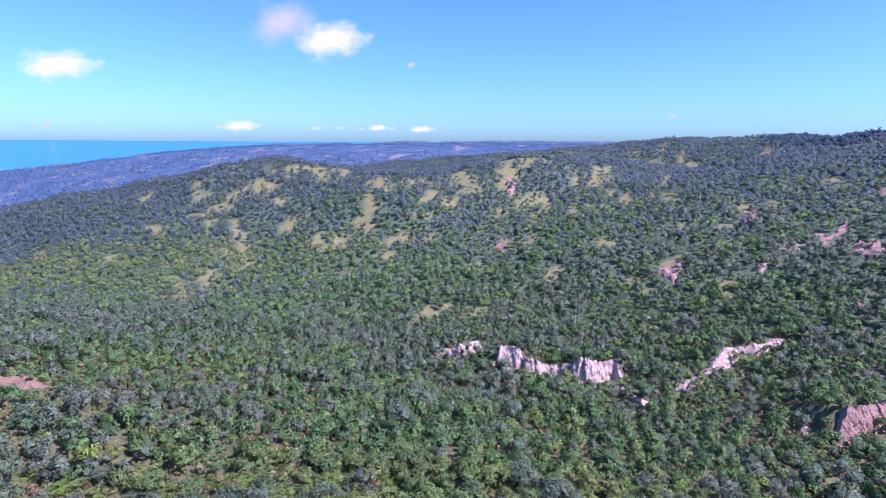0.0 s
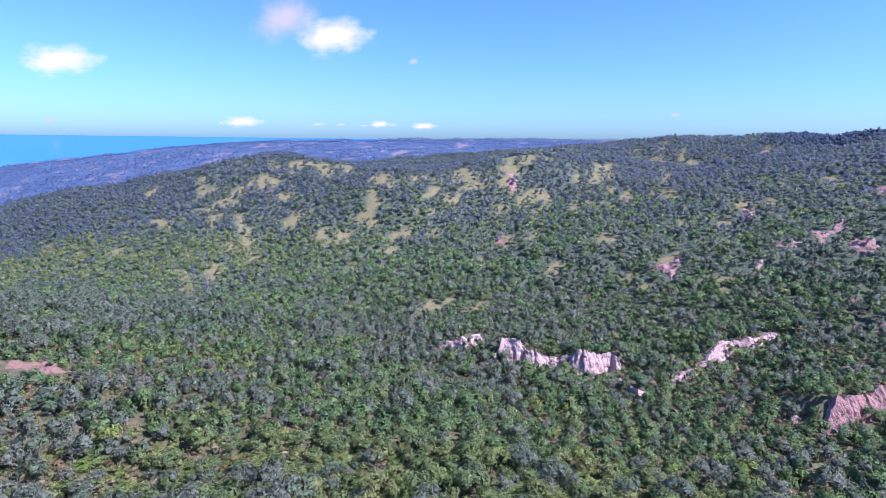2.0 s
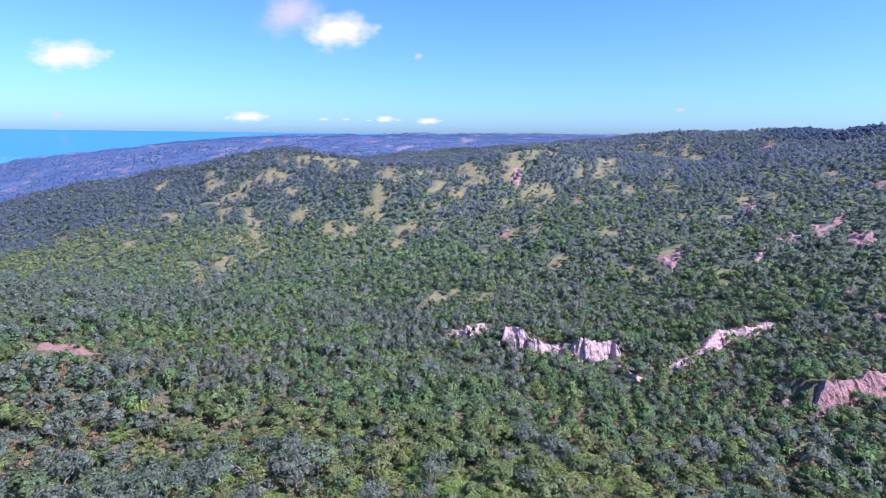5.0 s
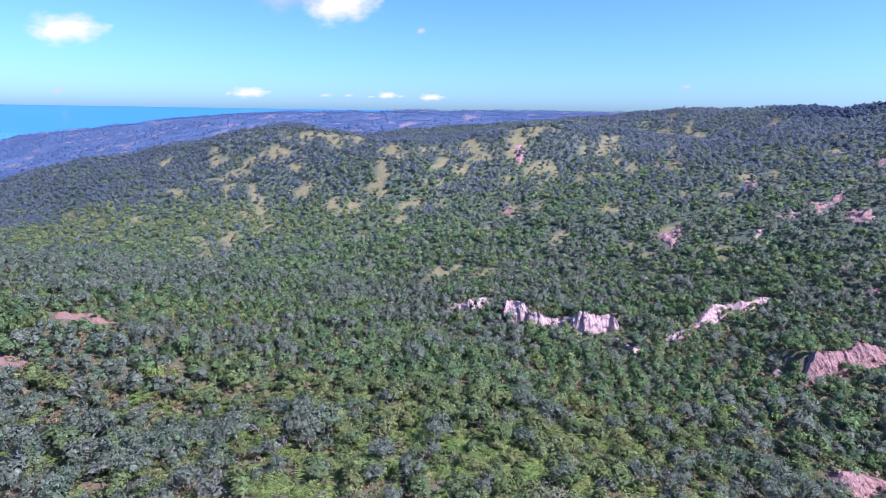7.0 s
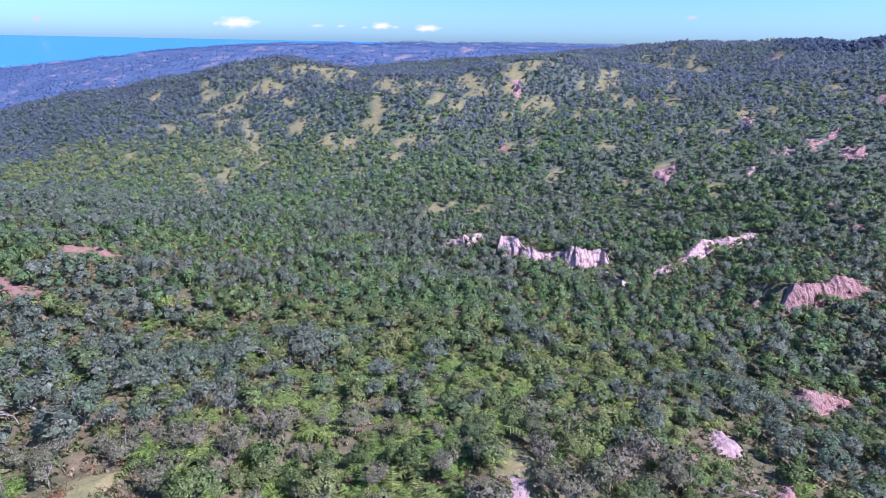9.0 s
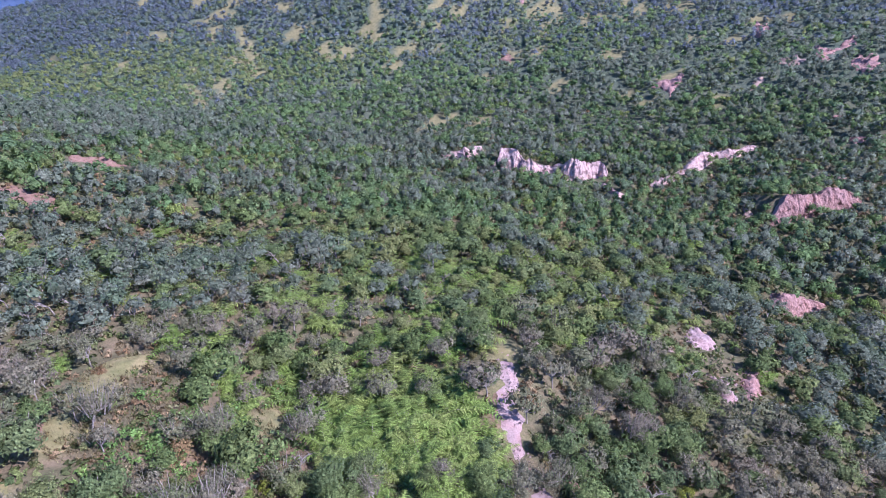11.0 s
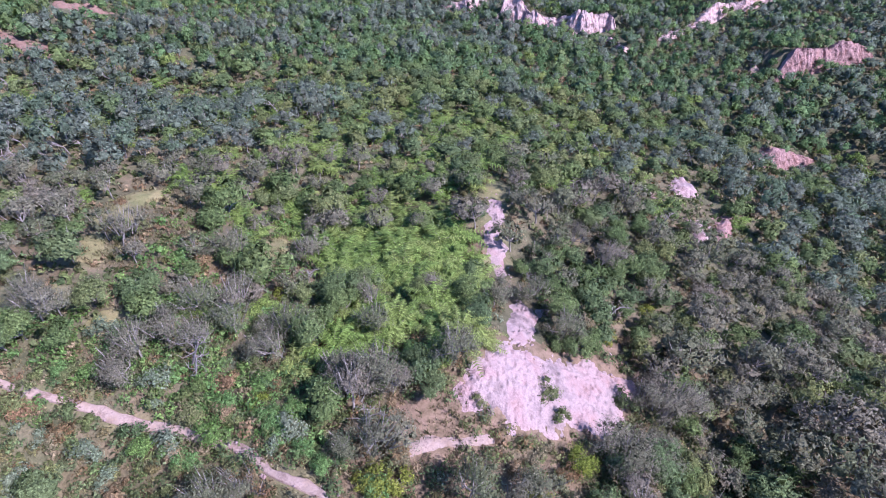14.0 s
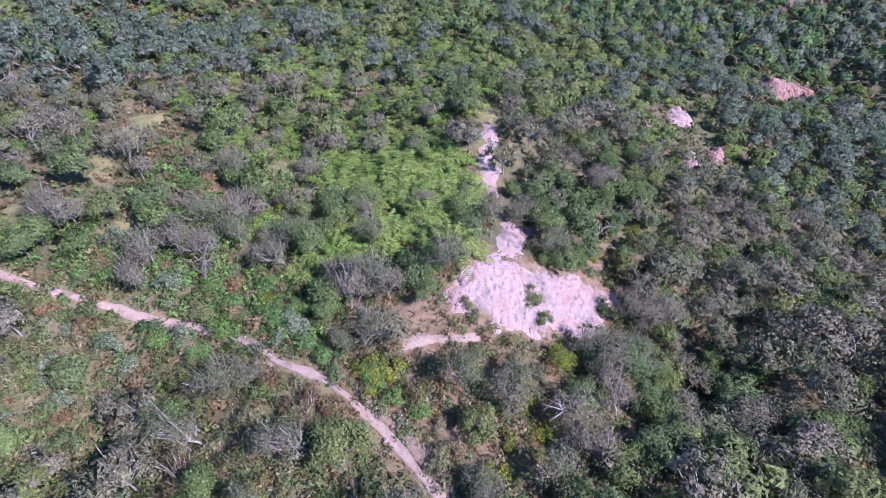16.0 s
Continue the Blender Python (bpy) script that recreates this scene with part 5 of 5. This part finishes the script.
def single_plants():
    """The plants that the camera passes nearest, each a thing of its own."""
    models = {}
    for kind, shapes in NEAR.items():
        models[kind] = []
        for v, f, m in shapes:
            f, nn = rounded(v, f, m, 0.15 if kind == "frond" else 0.22)
            wood, leaf = f[m == 1], f[m == 0]
            pieces = {}
            for nm, ff, mat in (("trunk", wood, DEADWOOD if kind == "dead" else BARK), ("crown", leaf, LEAF[kind])):
                if len(ff):
                    used, idx = np.unique(ff, return_inverse=True)
                    if nm == "trunk" and kind == "frond":
                        nm = "stalk"
                    pieces[nm] = mesh_from(nm, v[used], idx.reshape(-1, 3), [mat], nm in ("trunk", "stalk"), np.zeros(len(used)), None, nn[used] if nm == "crown" else None)
            models[kind].append(pieces)
    rng = grown(5)
    x, y, _ = scatter(0, 118, 4.0, 6)
    wide = off_line(PATH_LINE, x, y) > 1.9
    x, y = x[wide], y[wide]
    kinds = species(x, y, rng)
    hx = np.array([p[0] for v in HERO.values() for p in v], float)
    hy = np.array([p[1] for v in HERO.values() for p in v], float)
    clear = np.array([np.hypot(hx - a, hy - b).min() > 2.4 for a, b in zip(x, y)])
    x, y, kinds = x[clear], y[clear], kinds[clear]
    order = np.argsort(np.hypot(x, (y - 46) * 1.1))
    names = ["grey", "green", "frond", "shrub", "dead"]
    rows = [(k, a, b) for k, v in HERO.items() for a, b in v]
    singles = 300 - len(rows)
    rows += [(names[kinds[i]], x[i], y[i]) for i in order[:singles]]
    first = {}
    for k, a, b in rows:
        model = int(rng.integers(0, len(models[k])))
        size = float(rng.uniform(0.9, 1.5)) * {"frond": 0.85, "grey": 1.02, "green": 1.05}.get(k, 1.0)
        m = pose(a, b, land1(a, b) - 0.1, 0, 0, float(rng.uniform(0, 360))) @ Matrix.Diagonal((size, size, size * float(rng.uniform(0.85, 1.1)), 1))
        if (k, model) not in first:
            top = new(NAME[k])
            tagged(top, SAYS[k], {"frond": "bamboo", "shrub": "shrub", "yellow": "shrub", "rust": "shrub", "silver": "shrub", "lush": "shrub"}.get(k, "tree"), group=NAME[k].replace("_", " ") + "s on the slope")
            for nm, me in models[k][model].items():
                part(nm, me, top)
            top.matrix_basis = m
            first[k, model] = top
        else:
            src = first[k, model]
            keep = src.matrix_basis.copy()
            src.matrix_basis = Matrix.Identity(4)
            copy_thing(src, m)
            src.matrix_basis = keep
    rest = order[singles:]
    return x[rest], y[rest], kinds[rest]


rx, ry, rk = single_plants()
x, y, rng = scatter(118, 215, 4.7, 7)
kx = species(x, y, rng)
x, y, kx = np.concatenate([rx, x]), np.concatenate([ry, y]), np.concatenate([rk, kx])
close = (np.hypot(x, y) < 128) & (y > -4)
for shapes, zone, where in ((CLOSE, close, "round the bare slope"), (MID, ~close, "over the near hillside")):
    for i, kind in enumerate(["grey", "green", "frond", "shrub", "dead"]):
        q = (kx == i) & zone
        forest({"grey": "grey_scrub", "green": "green_scrub", "frond": "bamboo_thicket", "shrub": "shrubs", "dead": "dead_trees"}[kind], kind, shapes[kind], x[q], y[q], (0.92 + 0.8 * rng.uniform(0, 1, q.sum()) ** 1.5) * (1 + 0.3 * fbm(x[q], y[q], 24, 2, 413)), rng,
               {"grey": "grey-green scrub trees growing ", "green": "dark green trees growing ", "frond": "bright green bamboo thicket ", "shrub": "low shrubs filling gaps ", "dead": "bare bleached trees standing "}[kind] + where, soft=0.3, leaf=VALLEY_LEAF if kind == "grey" and shapes is MID else None)
weed = [tree_shape(grown(500 + i), h, r, 13, 0.85, 0.6, 3, 0.4, 0.7, limbs=False, base=0.05) for i, (h, r) in enumerate([(0.9, 1.0), (1.3, 1.2), (0.7, 0.9)])]
low = [tree_shape(grown(510 + i), h, r, 60, 0.26, 0.16, 5, 0.4, 0.7, limbs=False, base=0.05) for i, (h, r) in enumerate([(0.6, 0.8), (0.9, 0.9), (0.45, 0.7)])]
x, y, rng = scatter(0, 72, 1.4, 12, 8, trees=False)
q = rng.uniform(0, 1, len(x)) < 0.9 + 1.2 * fbm(x, y, 7, 2, 301)
forest("undergrowth", "shrub", low, x[q], y[q], rng.uniform(0.9, 2.1, q.sum()), rng, "low weeds and bushes round the footpath", 0.05)
for kind, share, big, says in (("rust", 0.10, 0.5, "half-dry reddish brown weeds beside the footpath"), ("silver", 0.05, 0.7, "pale silvery weeds beside the footpath"), ("green", 0.22, 1.0, "leafy green bushes beside the footpath")):
    q = (rng.uniform(0, 1, len(x)) < share * (1 + 2.5 * fbm(x, y, 11, 2, 307 + len(kind)))) & ((x < 10) | (kind == "green"))
    forest("undergrowth", kind, low, x[q] + rng.normal(0, 0.6, q.sum()), y[q] + rng.normal(0, 0.6, q.sum()), big + rng.uniform(0.4, 1.2, q.sum()), rng, says, 0.05, soft=0.25)
x, y, rng = scatter(30, 112, 1.9, 17, 40, trees=False)
q = (x < -4) & (y > 42) & (y < 100) & (rng.uniform(0, 1, len(x)) < 0.75 * np.exp(-((x + 30) / 26) ** 2) + 1.4 * fbm(x, y, 9, 2, 313))
forest("undergrowth", "lush", low, x[q], y[q], rng.uniform(1.3, 2.6, q.sum()), rng, "fresh green bushes filling the slope between grey trees", 0.05, soft=0.25)
x, y, rng = scatter(72, 215, 2.4, 13, 10, trees=False)
forest("undergrowth", "shrub", weed, x, y, rng.uniform(0.8, 1.5, len(x)), rng, "low mixed bushes under the scrub trees", 0.05)


x, y, rng = scatter(190, 400, 3.9, 15, 20)
forest("undergrowth", "shrub", [tree_shape(grown(520 + i), h, r, 14, 1.1, 0.8, 3, 0.4, 0.7, limbs=False, base=0.05) for i, (h, r) in enumerate([(1.4, 1.6), (1.9, 1.9)])], x, y, rng.uniform(0.8, 1.6, len(x)), rng, "low bushes under the valley trees", 0.05)


def tuft_shape(rng, blades, high):
    s = Shape()
    a = rng.uniform(0, 2 * math.pi, blades)
    foot = np.stack([rng.normal(0, 0.22, blades), rng.normal(0, 0.22, blades), np.zeros(blades)], 1)
    tip = foot + np.stack([np.cos(a) * 0.3, np.sin(a) * 0.3, np.full(blades, 1.0)], 1) * (high * rng.uniform(0.5, 1.2, blades))[:, None]
    side = np.stack([-np.sin(a), np.cos(a), 0 * a], 1) * 0.07
    v = np.stack([foot - side, foot + side, tip], 1).reshape(-1, 3)
    s.add(v, np.arange(len(v)).reshape(-1, 3), 0)
    return s.arrays()


x, y, rng = scatter(0, 80, 0.85, 14, 13, trees=False)
q = rng.uniform(0, 1, len(x)) < 0.8
forest("dry_grass", "grass", [tuft_shape(grown(600 + i), 8, h) for i, h in enumerate([0.4, 0.6, 0.3])], x[q], y[q], rng.uniform(0.8, 1.9, q.sum()), rng, "dry and green grass tufts between the bushes", 0.02, soft=0)
rng = grown(611)
gx, gy = rng.uniform(-68, -26, 2600), rng.uniform(68, 104, 2600)
gx[:160], gy[:160] = rng.uniform(-7, 3, 160), rng.uniform(42, 50, 160)
q = open_ground(gx, gy) & (off_poly(TAIL_SOIL, gx, gy) > 0)
forest("dry_grass", "grass", [tuft_shape(grown(620 + i), 9, h) for i, h in enumerate([0.5, 0.7])], gx[q], gy[q], rng.uniform(0.8, 1.8, q.sum()), rng, "dry grass tufts in the openings", 0.02, soft=0)
x, y, rng = scatter(215, 570, 5.1, 8, spread=0.9)
q = np.hypot(x, y) < rng.uniform(430, 570, len(x))
x, y = x[q], y[q]
kx = species(x, y, rng, 1.8)
kx[kx == 4] = 0
near = np.hypot(x, y) < rng.uniform(300, 360, len(x))
for shapes, zone, where in ((FAR, near, "in the valley"), (VALLEY, ~near, "below the ridge")):
    for i, kind in enumerate(["grey", "green", "frond", "shrub"]):
        q = (kx == i) & zone
        forest({"grey": "grey_woodland", "green": "green_woodland", "frond": "bamboo_belt", "shrub": "bushes"}[kind], kind, shapes[kind], x[q], y[q], (0.82 + 0.72 * rng.uniform(0, 1, q.sum()) ** 1.4) * (1 + 0.4 * fbm(x[q], y[q], 34, 2, 411)), rng,
               {"grey": "grey-green woodland ", "green": "dark green woodland ", "frond": "yellow-green bamboo belts ", "shrub": "low bushes between the trees "}[kind] + where, leaf={"grey": VALLEY_LEAF, "green": VALLEY_GREEN}.get(kind), soft=0.66)
x, y, rng = scatter(430, 1350, 5.8, 9, spread=0.88)
q = ((y < 1000) | (x > -240) | (x < -600)) & ((y < 900) | (x < 620)) & ((y < 1040) | (x < 0.5 * y)) & (np.hypot(x, y) > rng.uniform(430, 570, len(x)))
x, y = x[q], y[q]
kx = species(x, y, rng, 2.2)
forest("bamboo_belt", "green", DISTANT["green"], x[kx == 2], y[kx == 2], rng.uniform(0.9, 1.3, (kx == 2).sum()), rng, "yellow-green bamboo belts below the ridge", leaf=BELT_LEAF, soft=0.72)
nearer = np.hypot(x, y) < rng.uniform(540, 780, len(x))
# trees on the high crest, with cloud shade painted into their leaves
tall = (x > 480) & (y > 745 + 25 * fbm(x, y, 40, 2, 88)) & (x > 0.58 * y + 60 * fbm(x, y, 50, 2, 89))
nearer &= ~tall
# leaf colours step bluer up the ridge, haze painted into the foliage
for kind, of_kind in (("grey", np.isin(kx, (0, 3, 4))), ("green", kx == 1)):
    for zone, leaf, where in ((tall, SHADED_WOOD, "of the high wood on the skyline, darkened as under cloud"), (nearer, {"grey": VALLEY_LEAF, "green": VALLEY_GREEN}[kind], "on the foot of the ridge"), (~nearer & ~tall, {"grey": RIDGE_LEAF, "green": RIDGE_GREEN}[kind], "dotted over the grassy ridge")):
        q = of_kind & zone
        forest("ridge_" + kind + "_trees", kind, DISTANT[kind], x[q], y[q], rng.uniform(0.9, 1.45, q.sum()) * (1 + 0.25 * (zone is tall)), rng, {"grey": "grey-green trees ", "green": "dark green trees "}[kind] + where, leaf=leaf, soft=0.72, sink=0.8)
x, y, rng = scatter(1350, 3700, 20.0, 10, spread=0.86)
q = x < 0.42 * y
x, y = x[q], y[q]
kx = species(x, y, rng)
# both far kinds share the leaf with haze painted into it
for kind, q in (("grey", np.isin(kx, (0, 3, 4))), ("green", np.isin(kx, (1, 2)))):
    forest("far_" + kind + "_woods", kind, HORIZON[kind], x[q], y[q], rng.uniform(0.65, 1.3, q.sum()), rng, {"grey": "far woods on the last hills, tinted blue with haze", "green": "far dark woods on the last hills, tinted blue with haze"}[kind], leaf=FAR_LEAF, soft=0.75)



# ---- loose stones on the bare ground ----
def stone_shape(rng):
    s = Shape()
    s.core(np.zeros(3), 0.5, 0.35, rng)
    return s.arrays()


LEAF["stone"] = CHALK
rng = grown(700)
x, y = rng.uniform(0, 34, 1500), rng.uniform(44, 108, 1500)
q = (off_poly(WHITE_SLOPE, x, y) < 0) | (off_line(GULLY_LINE, x, y) < 1.8)
x, y = np.concatenate([x[q], rng.uniform(-60, 4, 700)]), np.concatenate([y[q], rng.uniform(18, 50, 700)])
q = (off_line(PATH_LINE, x, y) < 1.3) | (off_poly(WHITE_SLOPE, x, y) < 0) | (off_line(GULLY_LINE, x, y) < 1.8)
x, y = x[q], y[q]
forest("loose_stones", "stone", [stone_shape(grown(710 + i)) for i in range(4)], x, y, 0.15 + 0.6 * rng.uniform(0, 1, len(x)) ** 3, rng, "pale loose stones lying on bare soil", -0.45, soft=0)

# ---- clouds: a backdrop far behind the hills ----
def cloud_material(name, tone, thick, grain):
    m, nt, p = tree_of(name)
    nt.nodes.remove(p)
    tc = nt.nodes.new("ShaderNodeTexCoord")
    n = nt.nodes.new("ShaderNodeTexNoise")
    n.inputs["Scale"].default_value, n.inputs["Detail"].default_value, n.inputs["Roughness"].default_value = grain, 6, 0.55
    nt.links.new(tc.outputs["Object"], n.inputs["Vector"])
    ln = nt.nodes.new("ShaderNodeVectorMath")
    ln.operation = "LENGTH"
    nt.links.new(tc.outputs["Object"], ln.inputs[0])
    body = math_of(nt, "SUBTRACT", math_of(nt, "ADD", math_of(nt, "MULTIPLY", n.outputs["Fac"], 1.5), thick), math_of(nt, "MULTIPLY", ln.outputs["Value"], 1.25))
    cover = nt.nodes.new("ShaderNodeMapRange")
    cover.interpolation_type = "SMOOTHSTEP"
    for k, v in (("From Min", 0.0), ("From Max", 0.95), ("To Min", 0.0), ("To Max", 1.0)):
        cover.inputs[k].default_value = v
    nt.links.new(body, cover.inputs["Value"])
    # emission stands in for daylight on the cloud
    em, tr, mx = nt.nodes.new("ShaderNodeEmission"), nt.nodes.new("ShaderNodeBsdfTransparent"), nt.nodes.new("ShaderNodeMixShader")
    em.inputs["Color"].default_value = (*tone, 1)
    em.inputs["Strength"].default_value = 0.66
    nt.links.new(cover.outputs[0], mx.inputs[0])
    nt.links.new(tr.outputs[0], mx.inputs[1])
    nt.links.new(em.outputs[0], mx.inputs[2])
    nt.links.new(mx.outputs[0], nt.nodes["Material Output"].inputs[0])
    return m


WHITE_CLOUD = cloud_material("white_cloud", (1.0, 0.97, 0.95), 0.42, 1.7)
GREY_CLOUD = cloud_material("lilac_cloud", (0.66, 0.66, 0.80), 0.18, 1.4)
FAINT_CLOUD = cloud_material("faint_cloud", (0.74, 0.83, 0.93), 0.10, 1.7)


def cloud(x, z, wide, high, mat, label, seed, y=4300):
    """A thin glowing sheet shaped as a cloud, bulging towards the land."""
    n = 13
    u, v = np.tile(np.linspace(-1, 1, n), n), np.repeat(np.linspace(-1, 1, n), n)
    bulge = 0.25 * (1 - np.clip(u * u + v * v, 0, 2)) + 0.06 * fbm(u + seed * 9, v, 0.5, 2, seed)
    me = mesh_from("cloud", np.stack([u, -bulge, v], 1), grid_faces(n, n), [mat], True)
    ob = tagged(new("cloud", me), label, "cloud", kind="structure")
    ob.matrix_basis = Matrix.Translation((x, y, z)) @ Matrix.Diagonal((wide * 0.85, min(wide, 120) * 0.3, high * 0.85, 1))
    ob.visible_shadow = False


cloud(-842, 826, 404, 212, WHITE_CLOUD, "bright white cumulus cloud", 1)
cloud(-1190, 950, 494, 348, GREY_CLOUD, "thin lilac cloud beside a brighter one", 2)
cloud(-2905, 630, 446, 175, WHITE_CLOUD, "small flat-based white cloud", 3)
cloud(-1551, 192, 210, 64, WHITE_CLOUD, "low white cloud over the horizon", 4)
cloud(-1708, 182, 63, 43, FAINT_CLOUD, "low white cloud over the horizon", 5)
cloud(-961, 179, 119, 34, FAINT_CLOUD, "low white cloud over the horizon", 6)
cloud(-787, 180, 83, 27, FAINT_CLOUD, "low white cloud over the horizon", 7)
cloud(-613, 173, 70, 20, FAINT_CLOUD, "low white cloud over the horizon", 8)
cloud(-491, 186, 105, 40, WHITE_CLOUD, "low white cloud over the horizon", 9)
cloud(-386, 179, 70, 27, FAINT_CLOUD, "low white cloud over the horizon", 10)
cloud(-155, 176, 140, 40, WHITE_CLOUD, "low white cloud over the horizon", 11)
cloud(-3024, 190, 71, 66, GREY_CLOUD, "tiny pale cloud over the sea", 12)
cloud(-231, 650, 70, 54, GREY_CLOUD, "faint wisp of cloud", 13)
cloud(1780, 283, 88, 36, GREY_CLOUD, "faint wisp of cloud", 14)
